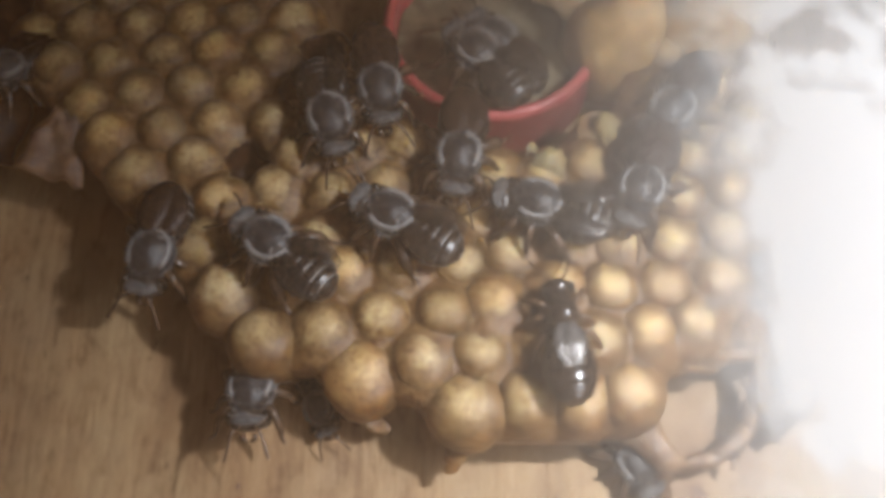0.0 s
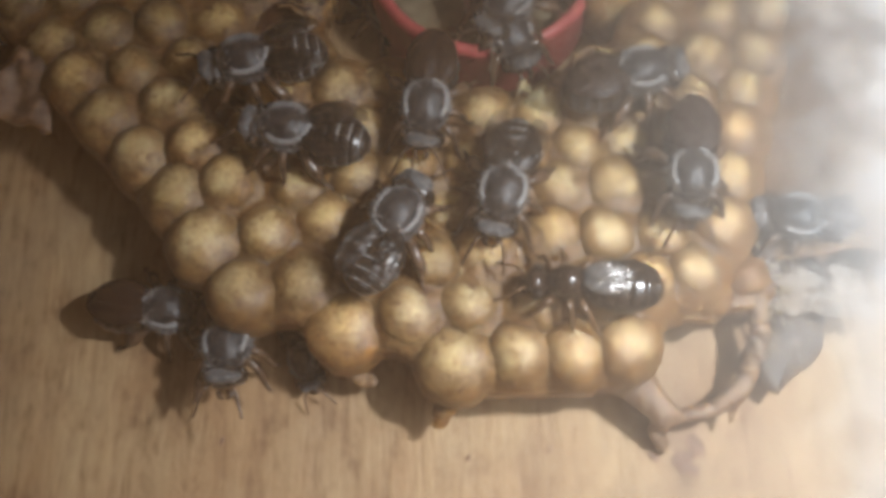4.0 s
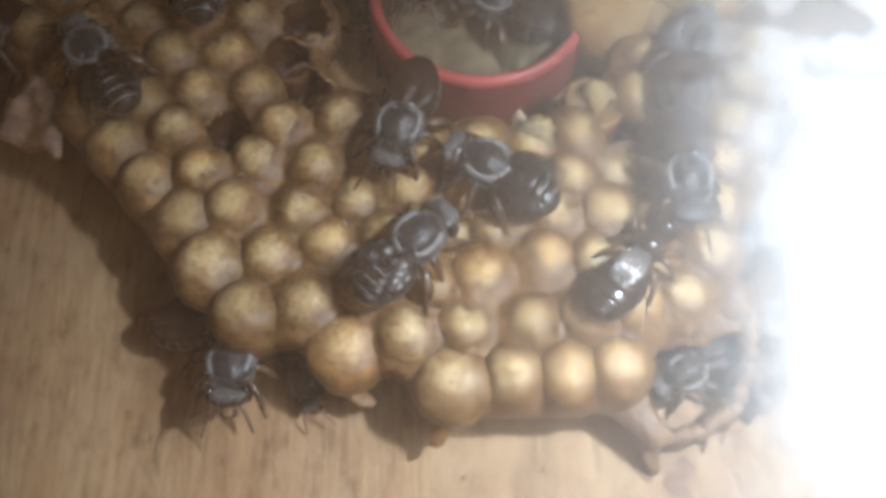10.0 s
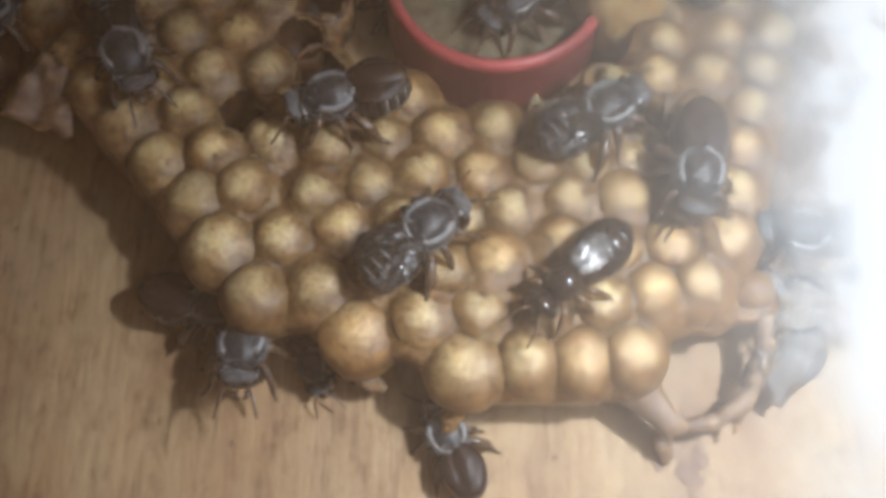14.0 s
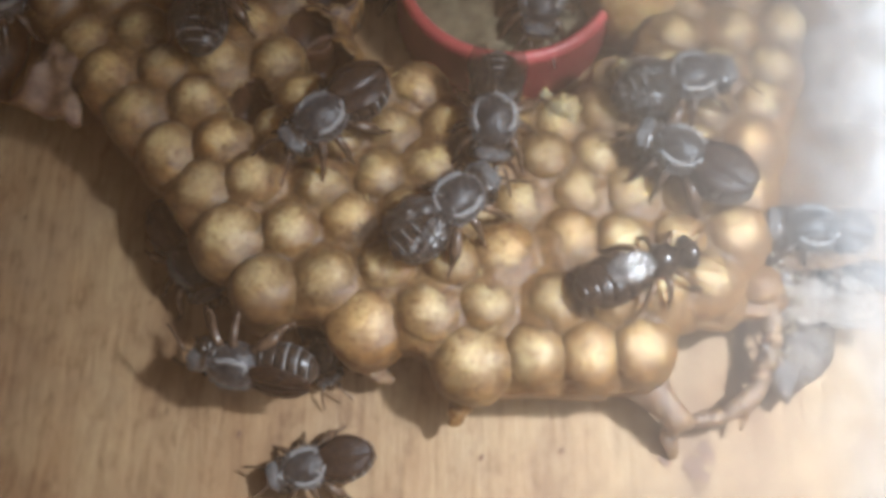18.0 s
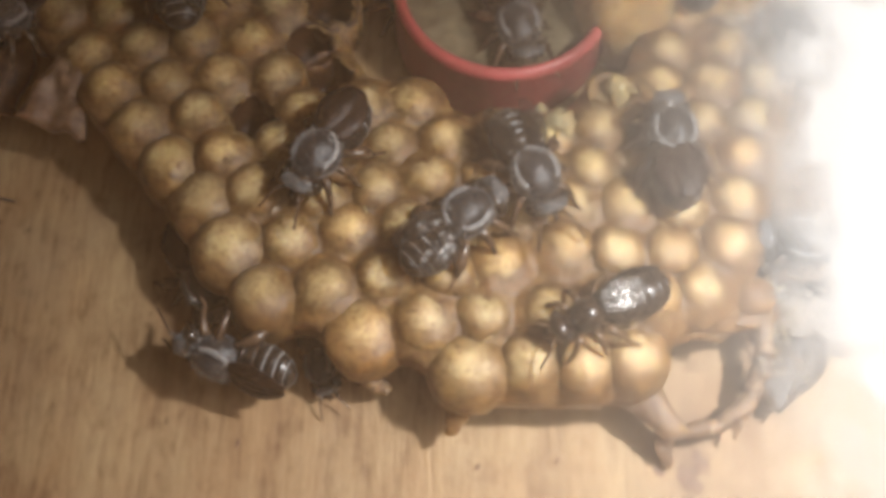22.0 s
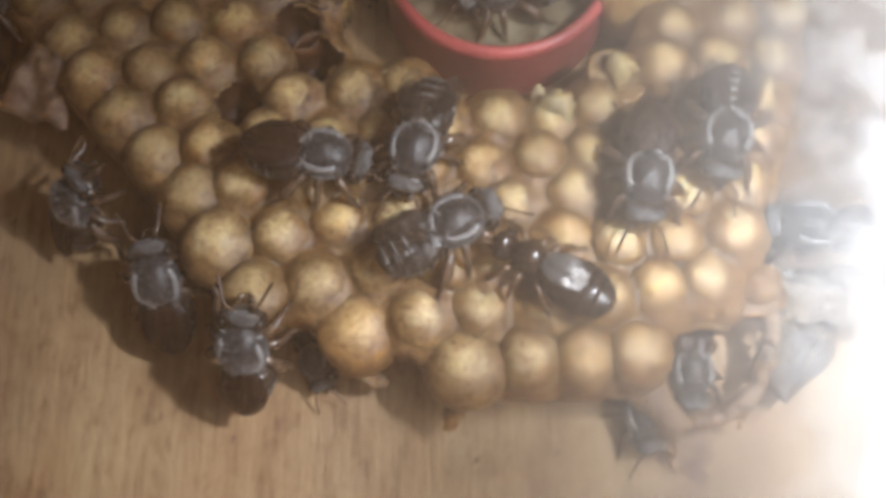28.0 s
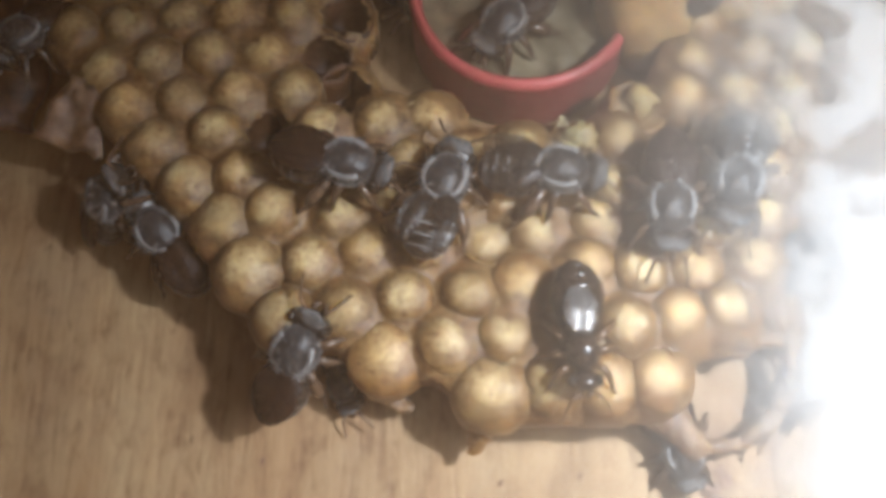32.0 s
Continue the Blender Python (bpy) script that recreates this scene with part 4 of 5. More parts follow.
def motions():
    crawl(queen_bee, ((0, 11.9, -4.9, 11.3, 5, 0), (0.3, 12.4, -3.6, 11.3, -30, 0), (0.6, 13.5, -3.9, 11.3, -62, 0), (0.9, 13.6, -4.1, 11.3, -88, 0), (1.2, 14.5, -4.1, 11.3, -106, 0), (1.5, 14.9, -4.4, 11.3, -120, 0), (1.8, 15.4, -4.6, 11.3, -152, 0), (2.1, 15.6, -5.5, 11.3, -182, 0), (2.4, 15.2, -6.2, 11.3, -181, 0), (2.7, 15.6, -6.0, 11.3, -183, 0), (3, 15.8, -5.6, 11.3, -183, 0), (3.3, 15.9, -5.6, 11.3, -195, 0), (3.6, 15.9, -4.9, 11.3, -222, 0), (3.9, 14.8, -4.5, 11.3, -262, 0), (4.2, 14.7, -4.8, 11.3, -292, 0), (4.5, 13.5, -3.0, 11.3, -311, 0), (6.5, 13.5, -1.6, 11.3, -328, 0), (7, 14.8, -3.2, 11.3, -360, 0), (7.5, 16.3, -3.0, 11.3, -415, 0), (8, 19.0, -2.6, 11.3, -418, 0), (8.5, 19.2, -0.4, 11.3, -405, 0), (9, 19.5, -0.5, 11.3, -401, 0), (9.5, 18.6, 0.3, 11.3, -395, 0), (10, 19.8, -0.6, 11.3, -400, 0), (10.5, 18.5, -0.7, 11.3, -384, 0), (11, 17.4, -0.6, 11.3, -324, 0), (11.5, 15.8, -0.9, 11.3, -282, 0), (12, 14.1, -0.6, 11.3, -266, 0), (12.5, 13.9, -0.3, 11.3, -284, 0), (13, 11.7, -0.3, 11.3, -281, 0), (13.7, 12.4, -1.7, 11.3, -244, 0), (14, 13.1, -2.4, 11.3, -226, 0), (14.5, 14.9, -3.6, 11.3, -182, 0), (16.5, 15.6, -4.0, 11.3, -187, 0), (17, 15.7, -3.3, 11.3, -152, 0), (17.5, 16.9, -3.1, 11.3, -111, 0), (18, 17.9, -2.8, 11.3, -69, 0), (18.5, 16.9, -2.9, 11.3, -47, 0), (19, 15.3, -3.2, 11.3, 15, 0), (19.5, 15.2, -4.6, 11.3, 58, 0), (20, 16.0, -5.8, 11.3, 124, 0), (20.5, 15.8, -6.2, 11.3, 155, 0), (21, 15.5, -6.6, 11.3, 169, 0), (21.5, 15.5, -5.9, 11.3, 150, 0), (22, 15.2, -5.5, 11.3, 116, 0), (22.2, 14.2, -5.0, 11.3, 97, 0), (22.8, 12.1, -5.2, 11.3, 70, 0), (23, 12.2, -5.2, 11.3, 74, 0), (23.6, 12.8, -5.7, 11.3, 78, 0), (24, 13.1, -6.0, 11.3, 88, 0), (24.4, 13.3, -6.6, 11.3, 95, 0), (25, 13.1, -6.6, 11.3, 101, 0), (25.5, 13.4, -6.0, 11.3, 93, 0), (27.5, 10.1, -2.7, 11.3, 60, 0), (28, 10.3, -2.6, 11.3, 58, 0), (28.5, 9.9, -2.8, 11.3, 61, 0), (29, 9.1, -2.3, 11.3, 61, 0), (29.5, 8.6, -2.6, 11.3, 70, 0), (30, 8.5, -2.5, 11.3, 69, 0), (30.5, 8.4, -3.0, 11.3, 74, 0), (30.7, 9.3, -3.6, 11.3, 90, 0), (30.9, 9.2, -3.7, 11.3, 103, 0), (31.1, 9.6, -4.1, 11.3, 116, 0), (31.3, 10.2, -4.2, 11.3, 154, 0), (31.5, 10.7, -4.6, 11.3, 173, 0), (31.7, 11.0, -5.1, 11.3, 187, 0), (32, 10.7, -5.5, 11.3, 184, 0)))
    crawl(WORKERS["a"], ((0, -13.9, 3.0, 11.3, 51, 0), (0.5, -11.3, 0.9, 11.3, 32, 0), (1, -8.9, 0.2, 11.3, 13, 0), (1.5, -7.2, -0.2, 11.3, -9, 0), (2, -3.8, -1.8, 11.3, -33, 0), (3, -3.4, -0.9, 11.3, -30, 0), (4, -3.3, -0.2, 11.3, -28, 0), (4.5, -3.0, -0.2, 11.3, -28, 0), (6.5, -2.3, -1.0, 11.3, -29, 0), (7, -2.2, -0.7, 11.3, -28, 0), (8, -2.2, -0.6, 11.3, -37, 0), (9, -2.0, -0.4, 11.3, -41, 0), (10, -1.8, 0.1, 11.3, -43, 0), (11, -1.7, 0.4, 11.3, -43, 0), (12, -1.7, -0.5, 11.3, -45, 0), (13, -2.1, -0.0, 11.3, -47, 0), (14, -2.3, -0.1, 11.3, -47, 0), (14.5, -2.3, -0.1, 11.3, -46, 0), (17, -1.2, 1.1, 11.3, -47, 0), (18, -0.5, 1.8, 11.3, -47, 0), (19, -0.0, 2.1, 11.3, -45, 0), (20, 0.6, 2.1, 11.3, -48, 0), (21, 0.8, 2.0, 11.3, -49, 0), (22, 0.7, 1.6, 11.3, -47, 0), (23, 0.5, 2.2, 11.3, -46, 0), (24, -0.4, 2.5, 11.3, -46, 0), (25, -0.5, 1.6, 11.3, -57, 0), (25.5, -0.3, 1.4, 11.3, -58, 0), (27.5, 0.1, 1.2, 11.3, -64, 0), (28, -0.2, 0.5, 11.3, -61, 0), (29, -1.2, 0.3, 11.3, -51, 0), (30, -3.0, -0.7, 11.3, -60, 0), (31, -3.7, -1.4, 11.3, -65, 0), (31.4, -4.0, 0.3, 11.3, -42, 0), (31.7, -4.9, 2.4, 11.3, -36, 0), (32, -2.3, 6.4, 11.3, -18, 0)))
    crawl(WORKERS["b"], ((0, 2.7, 16.0, 11.3, 173, 0), (0.5, 3.0, 15.7, 11.3, 175, 0), (1, 3.0, 16.0, 11.3, 177, 0), (1.5, 3.0, 16.4, 11.3, 176, 0), (2, 2.9, 15.8, 11.3, 175, 0), (2.5, 2.8, 15.5, 11.3, 172, 0), (3, 2.4, 15.4, 11.3, 172, 0), (4, 0.8, 15.1, 11.3, 172, 0), (4.5, 0.7, 14.9, 11.3, 173, 0), (7, 0.3, 14.6, 11.3, 176, 0), (8, -0.2, 15.0, 11.3, 177, 0), (9, -0.2, 15.1, 11.3, 177, 0), (9.5, -0.4, 15.0, 11.3, 172, 0), (10, -1.2, 15.7, 11.3, 161, 0), (11, -2.7, 15.7, 11.3, 160, 0), (11.5, -2.9, 15.6, 11.3, 146, 0), (12, -3.4, 15.5, 11.3, 122, 0), (13, -7.7, 15.7, 11.3, 106, 0), (14, -7.7, 15.5, 11.3, 105, 0), (14.5, -7.8, 15.3, 11.3, 105, 0), (16.5, -9.3, 14.0, 11.3, 113, 0), (17, -9.7, 13.4, 11.3, 119, 0), (18, -9.9, 13.2, 11.3, 131, 0), (19, -9.9, 13.2, 11.3, 130, 0), (20, -10.2, 12.7, 11.3, 130, 0), (21, -10.5, 12.3, 11.3, 144, 0), (22, -10.7, 11.2, 11.3, 150, 0), (23, -11.1, 11.2, 11.3, 150, 0), (24, -10.3, 9.9, 11.3, 167, 0), (25, -9.3, 9.7, 11.3, 164, 0), (25.5, -9.6, 9.9, 11.3, 164, 0), (26.5, -12.1, 9.4, 11.3, 213, 0), (27.5, -14.6, 8.8, 11.3, 261, 0), (28, -12.5, 8.5, 11.3, 262, 0), (29, -11.1, 7.5, 11.3, 258, 0), (30, -12.5, 8.1, 11.3, 256, 0), (31, -12.2, 9.3, 11.3, 256, 0), (32, -13.1, 11.0, 11.3, 257, 0)))
    crawl(WORKERS["c"], ((0, 6.1, 25.4, 10.0, 42, 0), (0.5, 2.3, 28.7, 10.0, -9, 0), (1, -1.5, 31.9, 10.0, -59, 0), (2, 2.4, 30.1, 10.0, -113, 0), (3, 6.4, 28.4, 10.0, -166, 0), (4, 10.3, 26.6, 10.0, -219, 0), (8, -0.1, 36.3, 10.0, -209, 0), (11, 0.2, 35.9, 10.0, -160, 0), (14, 0.6, 35.6, 10.0, -112, 0), (16.5, -1.5, 30.5, 11.0, -170, 0), (17, 0.8, 22.7, 11.3, -155, 0), (17.5, 4.3, 17.5, 11.3, -174, 0), (18, 4.8, 14.0, 11.3, -184, 0), (19, 6.3, 15.1, 11.3, -167, 0), (20, 7.8, 12.7, 11.3, -133, 0), (21, 8.8, 10.9, 11.3, -152, 0), (22, 8.0, 9.6, 11.3, -157, 0), (23, 7.7, 11.0, 11.3, -152, 0), (24, 8.4, 11.0, 11.3, -175, 0), (24.4, 7.8, 11.6, 11.3, -216, 0), (24.8, 7.1, 12.2, 11.3, -256, 0), (25, 5.2, 12.0, 11.3, -258, 0), (25.5, 0.3, 15.6, 11.3, -218, 0), (27.5, -2.0, 11.1, 11.3, -201, 0), (28, -1.2, 11.1, 11.3, -195, 0), (29, -0.2, 12.0, 11.3, -201, 0), (30, -0.1, 10.6, 11.3, -184, 0), (31, 4.1, 10.1, 11.3, -152, 0), (31.4, 2.9, 9.5, 11.3, -99, 0), (32, 7.0, 9.9, 11.3, -94, 0)))
    crawl(WORKERS["d"], ((0, -11.2, 20.5, 11.3, -166, 0), (0.5, -10.8, 19.9, 11.3, -168, 0), (1, -10.6, 18.7, 11.3, -172, 0), (1.5, -11.6, 20.4, 11.3, -181, 0), (2, -11.4, 17.7, 11.3, -184, 0), (2.5, -13.3, 17.6, 11.3, -201, 0), (3, -13.6, 18.2, 11.3, -208, 0), (4, -14.3, 18.3, 11.3, -260, 0), (4.5, -14.3, 18.9, 11.3, -271, 0), (6.5, -16.7, 23.7, 11.3, -308, 0), (7, -16.7, 23.6, 11.3, -312, 0), (8, -17.0, 27.4, 11.3, -340, 0), (9, -21.8, 29.8, 11.3, -357, 0), (10, -23.1, 31.7, 11.3, -354, 0), (11, -24.9, 31.2, 11.3, -355, 0), (13, -26.0, 36.4, 11.3, -354, 0), (32, -29.2, 38.3, 11.3, -354, 0)))
    crawl(WORKERS["e"], ((0, -2.2, 6.1, 11.3, 59, 0), (0.5, -4.0, 6.3, 11.3, 60, 0), (1, -5.6, 7.3, 11.3, 59, 0), (1.5, -7.5, 10.2, 11.3, 56, 0), (2, -8.8, 8.8, 11.3, 67, 0), (3, -8.5, 9.1, 11.3, 77, 0), (4, -10.1, 10.2, 11.3, 79, 0), (4.5, -10.9, 10.7, 11.3, 80, 0), (6.5, -19.0, 16.9, 11.3, 52, 0), (7, -19.8, 18.0, 11.3, 47, 0), (8, -26.7, 19.9, 11.3, 70, 0), (9, -31.0, 21.1, 11.3, 57, 0), (10, -31.7, 20.5, 11.3, 34, 0), (11, -33.5, 19.6, 11.3, 32, 0), (12, -33.0, 20.1, 11.3, 41, 0), (13, -31.7, 18.4, 11.3, 105, 0), (13.5, -31.5, 20.1, 11.3, 156, 0), (14, -31.4, 21.7, 11.3, 206, 0), (14.5, -31.4, 24.2, 11.3, 206, 0), (15.17, -29.9, 22.9, 11.3, 258, 0), (15.83, -28.3, 21.6, 11.3, 310, 0), (16.5, -26.8, 20.3, 11.3, 362, 0), (17, -25.9, 23.6, 11.3, 360, 0), (18, -24.3, 24.4, 11.3, 358, 0), (19, -23.2, 25.1, 11.3, 358, 0), (20, -24.4, 24.6, 11.3, 369, 0), (21, -25.3, 27.0, 11.3, 369, 0), (22, -27.8, 29.3, 11.3, 371, 0), (23, -31.1, 30.0, 11.3, 375, 0), (24, -31.4, 32.5, 11.3, 367, 0), (32, -34.3, 40.1, 11.3, 366, 0)))
    crawl(WORKERS["f"], ((0, 12.1, 7.8, 11.3, 74, 0), (0.5, 12.4, 8.3, 11.3, 96, 0), (1, 10.4, 8.2, 11.3, 127, 0), (1.5, 9.5, 8.4, 11.3, 141, 0), (2, 8.4, 6.8, 11.3, 148, 0), (3, 8.1, 6.7, 11.3, 154, 0), (4, 7.9, 6.2, 11.3, 165, 0), (4.5, 7.9, 6.9, 11.3, 160, 0), (6.5, 8.4, 7.7, 11.3, 129, 0), (7, 8.2, 7.7, 11.3, 131, 0), (8, 8.8, 9.2, 11.3, 95, 0), (9, 8.4, 8.6, 11.3, 84, 0), (10, 8.4, 8.2, 11.3, 59, 0), (10.5, 7.9, 6.8, 11.3, 40, 0), (11, 7.3, 9.6, 11.3, 18, 0), (11.5, 8.0, 10.1, 11.3, -2, 0), (12, 7.9, 10.8, 11.3, -12, 0), (12.5, 8.7, 12.4, 11.3, -30, 0), (13, 12.3, 12.2, 11.3, -70, 0), (14, 14.5, 12.7, 11.3, -59, 0), (14.5, 14.7, 12.5, 11.3, -58, 0), (16.5, 19.3, 14.7, 11.3, -70, 0), (17, 21.2, 15.1, 11.3, -74, 0), (18, 21.5, 16.0, 11.3, -75, 0), (18.5, 28.5, 20.5, 11.3, -80, 0), (19, 36.0, 25.0, 11.3, -100, 0), (22.6, 38.5, 22.0, 11.3, -140, 0), (23.4, 34.0, 16.0, 11.3, -170, 0), (24, 28.2, 12.2, 11.3, -188, 0), (25, 28.1, 11.6, 11.3, -206, 0), (25.5, 28.4, 11.5, 11.3, -206, 0), (27.5, 27.6, 12.7, 11.3, -191, 0), (28, 27.2, 12.3, 11.3, -190, 0), (29, 27.8, 12.5, 11.3, -193, 0), (30, 28.2, 12.7, 11.3, -191, 0), (31, 28.0, 12.5, 11.3, -192, 0), (32, 26.5, 10.8, 11.3, -194, 0)))
    crawl(WORKERS["g"], ((0, 21.0, 12.0, 11.3, 157, 0), (1, 23.9, 12.5, 11.3, 165, 0), (2, 25.4, 7.4, 11.3, 169, 0), (3, 25.5, 7.1, 11.3, 170, 0), (4, 24.8, 7.7, 11.3, 174, 0), (7, 25.0, 9.2, 11.3, 172, 0), (8, 24.9, 8.6, 11.3, 174, 0), (9, 25.8, 10.6, 11.3, 177, 0), (10, 25.3, 10.0, 11.3, 180, 0), (11, 24.7, 9.1, 11.3, 180, 0), (13, 24.3, 9.2, 11.3, 162, 0), (14, 24.9, 9.3, 11.3, 173, 0), (14.5, 24.6, 9.6, 11.3, 170, 0), (15.5, 24.8, 8.1, 11.3, 123, 0), (16.5, 25.0, 6.6, 11.3, 75, 0), (17, 24.4, 6.1, 11.3, 77, 0), (18, 24.1, 7.5, 11.3, 59, 0), (19, 23.8, 9.3, 11.3, 51, 0), (20, 23.5, 9.5, 11.3, 48, 0), (21, 22.8, 10.0, 11.3, 3, 0), (22, 22.5, 9.7, 11.3, 3, 0), (22.5, 21.4, 9.7, 11.3, 23, 0), (23, 18.7, 10.6, 11.3, 63, 0), (23.5, 19.2, 10.3, 11.3, 113, 0), (24, 19.7, 10.1, 11.3, 162, 0), (25, 18.0, 8.7, 11.3, 160, 0), (25.5, 18.2, 8.9, 11.3, 160, 0), (27.5, 19.6, 8.7, 11.3, 173, 0), (28, 19.6, 8.3, 11.3, 173, 0), (29, 19.6, 8.2, 11.3, 173, 0), (30, 19.6, 8.8, 11.3, 171, 0), (31, 19.3, 8.8, 11.3, 174, 0), (32, 19.6, 8.4, 11.3, 177, 0)))
    crawl(WORKERS["h"], ((0, 25.5, 20.7, 11.3, 142, 0), (1, 30.3, 27.2, 11.3, 163, 0), (2, 27.7, 25.7, 11.3, 189, 0), (2.5, 24.8, 20.9, 11.3, 236, 0), (3, 21.8, 16.0, 11.3, 283, 0), (4, 18.6, 15.4, 11.3, 285, 0), (5.5, 19.7, 15.4, 11.3, 327, 0), (7, 20.8, 15.4, 11.3, 369, 0), (8, 21.2, 13.6, 11.3, 364, 0), (9, 22.9, 16.1, 11.3, 351, 0), (10, 26.9, 20.6, 11.3, 343, 0), (11, 27.5, 21.9, 11.3, 346, 0), (12, 28.4, 30.6, 11.3, 346, 0), (32, 24.9, 32.5, 11.3, 347, 0)))
    crawl(WORKERS["i"], ((0, 20.2, 4.9, 0.2, -163, 0), (4.5, 20.2, -0.5, 0.2, -162, 0), (5.5, 22.6, -5.6, 0.2, -150, 0), (6, 25.3, -6.9, 0.2, -192, 0), (6.5, 28.0, -8.3, 0.2, -235, 0), (7, 28.2, -8.0, 0.2, -235, 0), (8, 27.9, -7.9, 0.2, -242, 0), (9, 28.1, -7.6, 0.2, -244, 0), (10, 28.1, -7.3, 0.2, -241, 0), (11, 27.7, -8.4, 0.2, -240, 0), (11.5, 24.9, -10.2, 0.2, -257, 0), (12, 16.1, -13.3, 0.2, -275, 0), (12.5, 11.9, -14.9, 0.2, -267, 0), (13, 4.8, -16.0, 0.2, -265, 0), (13.5, 2.6, -16.8, 0.2, -333, 0), (14, 2.1, -17.3, 0.2, -335, 0), (14.5, 0.6, -16.2, 0.2, -284, 0), (16.5, -10.4, -16.9, 0.2, -264, 0), (17, -10.8, -17.6, 0.2, -258, 0), (18, -10.8, -19.0, 0.2, -255, 0), (19, -13.0, -23.2, 0.2, -243, 0), (19.6, -12.5, -26.1, 0.2, -243, 0), (20.5, -12.0, -34.6, 0.2, -269, 0), (22.5, 15.7, -34.3, 0.2, -269, 0), (23.4, 16.6, -31.7, 0.2, -263, 0), (24, 15.7, -21.1, 0.2, -267, 0), (24.5, 6.9, -23.4, 0.2, -261, 0), (24.8, 1.0, -24.0, 0.2, -261, 0), (25, -1.5, -24.0, 0.2, -267, 0), (25.5, -8.3, -28.8, 0.2, -264, 0), (27.5, -8.1, -36.9, 0.2, -270, 0), (32, -11.1, -35.6, 0.2, -269, 0)))
    crawl(WORKERS["j"], ((0, 22.2, 7.1, 0.2, -177, 0), (22, 21.1, 3.4, 0.2, -175, 0), (22.4, 22.0, -0.5, 0.2, -158, 0), (23, 26.4, -2.2, 0.2, -190, 0), (23.5, 26.9, -1.6, 0.2, -191, 0), (24, 26.0, -4.5, 0.2, -188, 0), (24.8, 25.8, -6.6, 0.2, -195, 0), (25.5, 26.7, -6.8, 0.2, -198, 0), (26.5, 26.2, -7.5, 0.2, -190, 0), (27.5, 25.7, -7.5, 0.2, -185, 0), (28, 25.0, -7.7, 0.2, -181, 0), (29.5, 23.1, -7.5, 0.2, -174, 0), (30.5, 21.1, -5.3, 0.2, -168, 0), (31, 19.4, 3.7, 0.2, -174, 0), (32, 19.4, 4.8, 0.2, -174, 0)))
    crawl(WORKERS["k"], ((0, 18.7, -12.6, 0.2, -155, 0), (1, 24.0, -13.6, 0.2, -175, 0), (1.5, 26.8, -18.1, 0.2, -187, 0), (2, 24.5, -34.6, 0.2, -187, 0), (4, 41.4, -36.2, 0.2, -137, 0), (6, 58.3, -37.8, 0.2, -87, 0), (10, 71.6, -16.9, 0.2, -16, 0), (13, 62.7, -8.5, 0.2, 37, 0), (16, 53.8, -0.0, 0.2, 91, 0), (20, 26.9, 0.6, 0.2, 101, 0), (24, 20.2, -2.4, 0.2, 172, 0), (24.5, 20.4, -5.9, 0.2, 171, 0), (25, 20.3, -10.0, 0.2, 172, 0), (25.5, 20.4, -10.4, 0.2, 181, 0), (27.5, 19.3, -11.8, 0.2, 185, 0), (28, 19.7, -11.9, 0.2, 189, 0), (28.5, 19.0, -12.0, 0.2, 187, 0), (29, 18.8, -12.0, 0.2, 186, 0), (30, 18.6, -12.3, 0.2, 189, 0), (31, 20.5, -13.5, 0.2, 188, 0), (31.5, 20.5, -13.4, 0.2, 188, 0), (32, 21.2, -13.2, 0.2, 192, 0)))
    crawl(WORKERS["l"], ((0, -27.4, 7.0, 8.0, -192, 0), (0.3, -27.4, 5.8, 8.0, -195, 0), (0.6, -27.7, 6.1, 8.0, -190, 0), (0.9, -28.8, 6.6, 7.2, -180, 0), (1.2, -29.6, 6.3, 6.5, -172, 0), (1.5, -30.0, 5.8, 6.0, -166, 0), (1.8, -29.8, 3.2, 5.0, -158, 0), (2.1, -30.1, 1.6, 4.0, -150, 0), (2.4, -31.0, 1.6, 3.0, -142, 0), (2.7, -32.2, 0.8, 2.0, -132, 0), (3, -33.0, -0.2, 1.0, -122, 0), (3.6, -31.8, -2.0, 0.6, -106, 0), (4, -27.6, -3.4, 0.6, -96, 0), (7, -22.8, -2.8, 0.6, -83, 0), (9, -22.6, -2.8, 0.6, -84, 0), (11, -21.9, -2.4, 0.6, -79, 0), (13, -22.2, -2.9, 0.6, -83, 0), (14, -24.4, -2.4, 0.6, -100, 0), (17, -27.6, 3.4, 0.6, -141, 0), (19, -25.6, 1.6, 0.6, -150, 0), (22, -25.2, 1.6, 0.6, -150, 0), (24, -23.6, 0.2, 0.6, -148, 0), (25, -23.6, 0.4, 0.6, -148, 0), (26, -24.8, -0.4, 1.6, -95, 15), (27, -26.0, -1.2, 2.6, -40, 30), (27.5, -26.9, -1.6, 3.0, -10, 42), (28, -26.8, -1.5, 3.5, 10, 42), (28.5, -27.8, 0.0, 3.5, 8, 30), (29, -28.3, 0.5, 3.5, 6, 25), (29.5, -28.5, 0.9, 3.5, 20, 22), (30, -28.7, 1.5, 3.5, 30, 20), (30.5, -29.0, 2.6, 3.5, 36, 15), (31, -29.9, 3.6, 3.5, 36, 15), (32, -29.8, 5.0, 3.5, 38, 15)))
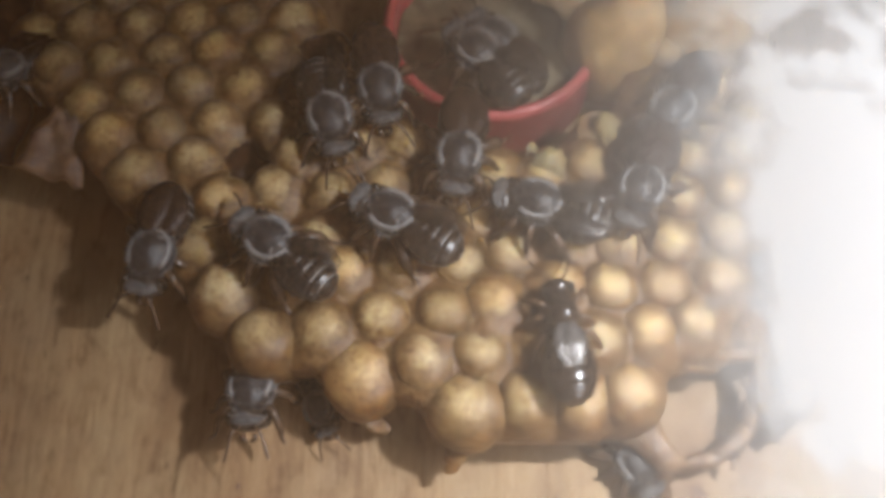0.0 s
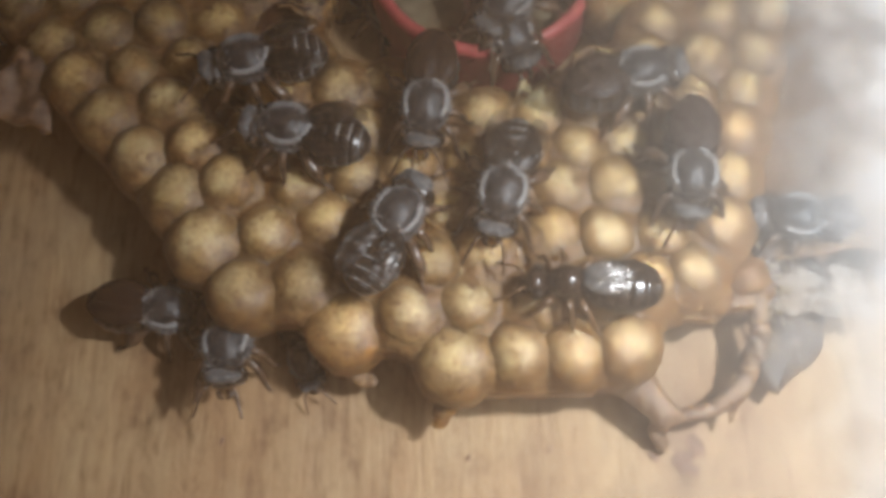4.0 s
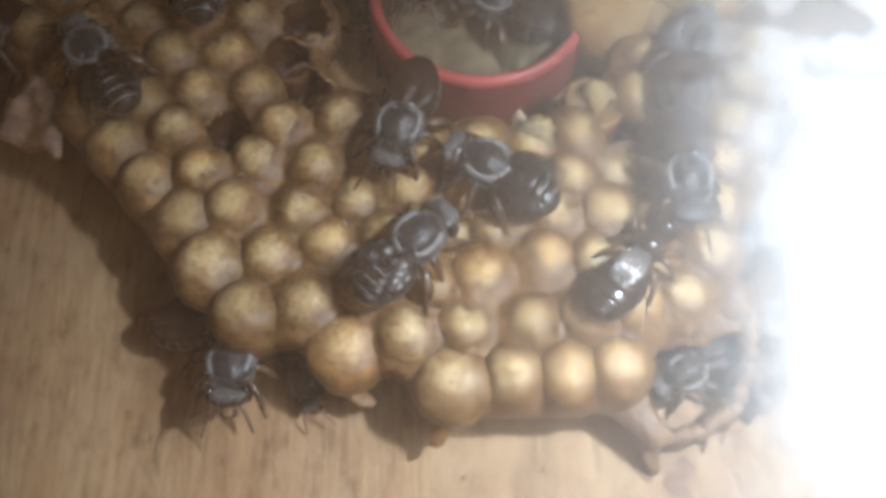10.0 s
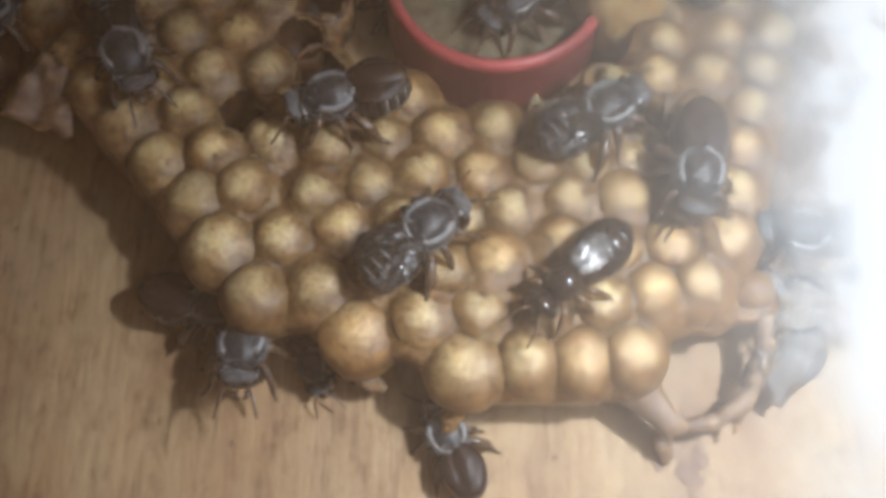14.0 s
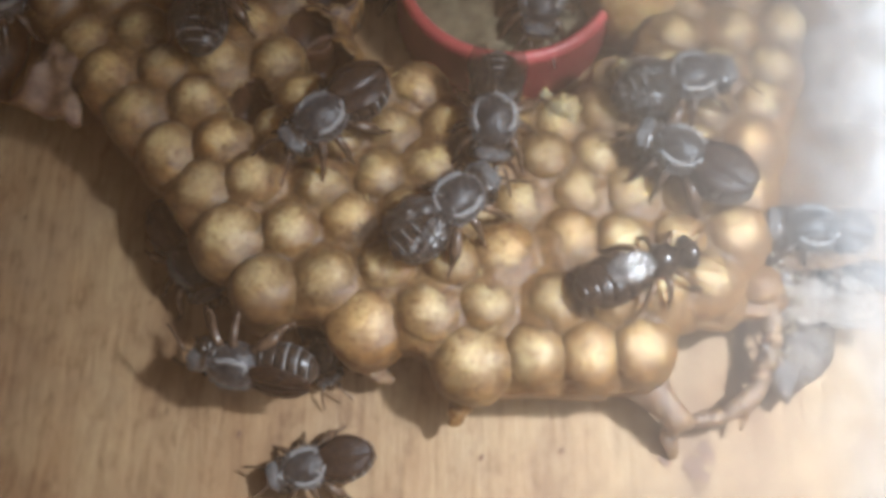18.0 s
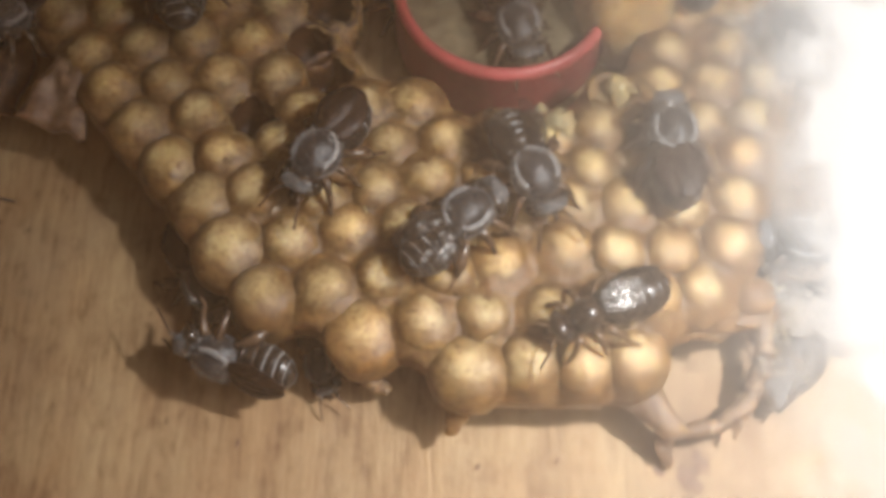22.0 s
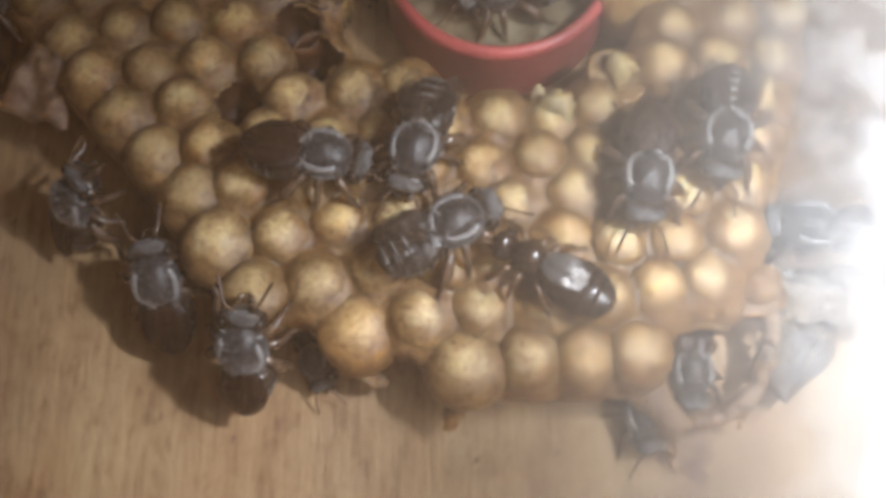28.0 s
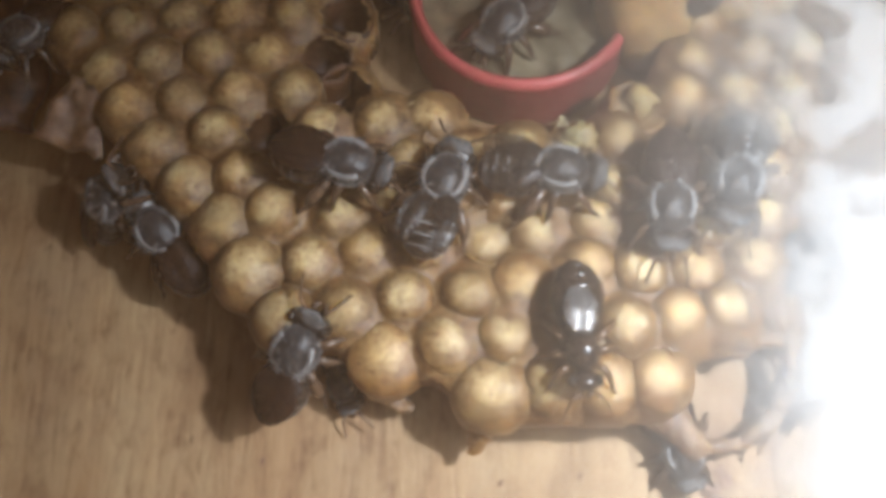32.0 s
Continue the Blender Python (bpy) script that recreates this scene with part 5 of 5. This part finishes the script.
    crawl(WORKERS["m"], ((0, -57.6, 18.1, 2.0, -60, 0), (24, -53.6, 6.3, 2.0, -60, 0), (25.75, -44.3, 7.0, 3.0, -60, 30), (27.5, -33.8, 7.0, 4.5, -50, 62), (28, -34.2, 7.2, 4.5, -50, 62), (28.5, -34.8, 8.2, 4.5, -55, 62), (29, -34.6, 8.4, 4.5, -60, 62), (29.5, -34.5, 9.2, 4.5, -60, 62), (30, -34.5, 10.2, 4.5, -60, 60), (31, -34.0, 10.4, 4.5, -60, 60), (32, -34.8, 10.1, 4.5, -60, 60)))
    crawl(WORKERS["n"], ((0, -18.0, -7.1, 3.0, -179, 25), (0.5, -18.0, -7.4, 3.0, -179, 25), (1, -18.2, -7.2, 3.0, -180, 25), (1.5, -18.2, -7.2, 3.0, -180, 25), (2, -18.2, -7.0, 3.0, -181, 25), (2.5, -18.0, -7.0, 3.0, -181, 25), (3, -18.5, -7.1, 3.0, -181, 25), (4, -18.5, -7.2, 3.0, -179, 25), (7, -18.3, -7.3, 3.0, -178, 25), (9, -18.4, -7.7, 3.0, -178, 25), (10, -18.3, -7.3, 3.0, -178, 25), (11, -18.2, -7.3, 3.0, -178, 25), (12, -18.2, -7.4, 3.0, -178, 25), (13, -18.3, -7.1, 3.0, -178, 25), (14, -18.2, -7.1, 3.0, -178, 25), (14.5, -18.2, -7.1, 3.0, -178, 25), (15.5, -17.8, -7.1, 2.8, -228, 0, -35), (16.5, -15.9, -8.2, 6.0, -278, 0, -65), (17, -16.9, -8.1, 6.0, -277, 0, -65), (18, -16.7, -8.2, 6.0, -278, 0, -65), (19, -18.6, -6.7, 6.0, -296, 0, -65), (20, -19.2, -6.7, 6.0, -296, 0, -65), (21, -19.3, -6.3, 6.0, -295, 0, -65), (22, -18.0, -7.1, 6.0, -289, 0, -65), (23, -18.1, -7.3, 6.0, -285, 0, -65), (24, -17.7, -7.8, 6.0, -280, 0, -65), (25, -18.1, -6.9, 6.0, -298, 0, -65), (25.5, -17.7, -7.4, 6.0, -306, 0, -65), (27.5, -18.2, -7.9, 6.0, -367, 55), (28, -17.2, -7.7, 6.6, -367, 55), (28.5, -16.4, -8.4, 6.6, -380, 42), (29, -15.4, -8.5, 6.6, -387, 32), (30, -15.7, -7.6, 6.6, -389, 32), (31, -15.8, -7.1, 6.6, -391, 32), (32, -15.5, -7.2, 6.6, -388, 32)))
    crawl(WORKERS["o"], ((0, 8.3, 29.0, 7.0, 38, 0), (1, 9.1, 29.5, 7.0, 38, 0), (2, 8.6, 29.2, 7.0, 27, 0), (2.67, 8.4, 27.7, 7.3, 86, 0), (3.33, 8.1, 26.2, 7.7, 145, 0), (4, 7.9, 24.7, 8.0, 204, 0), (5, 9.1, 23.8, 8.0, 259, 0), (6, 10.4, 22.8, 8.0, 314, 0), (7, 11.7, 21.8, 8.0, 370, 0), (8, 8.1, 29.0, 7.0, 381, 0), (9, 9.5, 29.7, 7.0, 425, 0), (10, 10.1, 30.3, 7.0, 425, 0), (11, 9.3, 29.6, 7.0, 402, 0), (12, 9.7, 29.9, 7.0, 426, 0), (13, 9.5, 29.7, 7.0, 440, 0), (14, 10.2, 30.4, 7.0, 488, 0), (17, 9.8, 30.0, 7.0, 526, 0), (18, 10.2, 30.5, 7.0, 534, 0), (19, 10.6, 31.0, 7.0, 524, 0), (20, 8.2, 29.6, 7.0, 548, 0), (21, 7.9, 29.5, 7.0, 548, 0), (22, 7.3, 29.5, 7.0, 557, 0), (23, 7.8, 29.5, 7.0, 558, 0), (24, 7.1, 28.7, 7.0, 565, 0), (25, 7.8, 28.9, 7.0, 564, 0), (26.25, 8.5, 29.2, 7.0, 519, 0), (27.5, 9.2, 29.5, 7.0, 474, 0), (28, 8.6, 29.2, 7.0, 464, 0), (29, 9.9, 30.1, 7.0, 473, 0), (30, 9.7, 29.9, 7.0, 466, 0), (31, 7.8, 28.8, 7.0, 455, 0), (32, 6.1, 30.3, 7.0, 498, 0)))
    crawl(WORKERS["t"], ((0, -6.0, 24.6, 10.5, -172, 0), (0.4, -5.8, 26.0, 8.5, -165, 20), (0.9, -5.4, 28.5, 4.0, -160, 40), (1.6, -5.0, 31.0, 0.3, -150, 0), (32, -6.0, 37.0, 0.3, -140, 0)))
    # stays out of view; added for its soft shadow on the comb's front
    walk(WORKERS["s"], [(t, pose(x * MM, y * MM, 78.1 * MM, 180, 0, yaw)) for t, x, y, yaw in (
        (0, 72, 30, 60), (22, 66, -22, 40), (23.8, 54, -22, 60), (24.3, 48, -12, 70), (24.8, 45.8, -7.5, 80), (25, 45.4, -7.8, 85), (25.2, 44.4, -8.6, 85), (25.5, 44.6, -10.6, 80), (26.4, 43, -9, 60),
        (27.5, 40.6, -5.9, 40), (27.7, 40.5, -8.6, 60), (27.9, 42.6, -9.0, 80), (28.2, 44.6, -7.6, 90), (28.6, 45.6, -6.9, 95), (29.2, 46.1, -6.1, 95), (29.9, 46.0, -6.9, 90), (30.3, 44.3, -7.6, 90), (30.6, 43, -8.6, 85), (31, 42.8, -9.2, 80), (31.5, 42, -13, 60), (32, 44, -17, 40))])
    # the film slides to carry its painted glare about
    walk(film, [(t, pose(x * MM, y * MM, 78.2 * MM)) for t, x, y in (
        (0, -0.8, -0.6), (0.9, -0.6, -0.8), (1.3, -0.2, -1.2), (1.7, 1.3, -2.0), (2.0, 2.0, -2.4), (2.4, 2.1, -2.3), (3, 1.9, -1.6), (3.6, 1.4, -1.3), (4.2, 0.9, -1.1), (6.5, 0.5, -0.9),
        (9, 0.4, -0.8), (13, 0, -0.6), (16.5, -0.2, -0.2), (18, 0.2, -0.4), (23.4, -0.1, -0.4), (24, 0.6, -0.2), (24.6, 1.8, 0), (25.5, 1.8, 0), (27.5, 1.0, -0.3), (28.2, 0.8, -0.2), (29, -0.2, 0.8), (31, -0.6, 1.0), (32, -0.8, 0.9))])


motions()
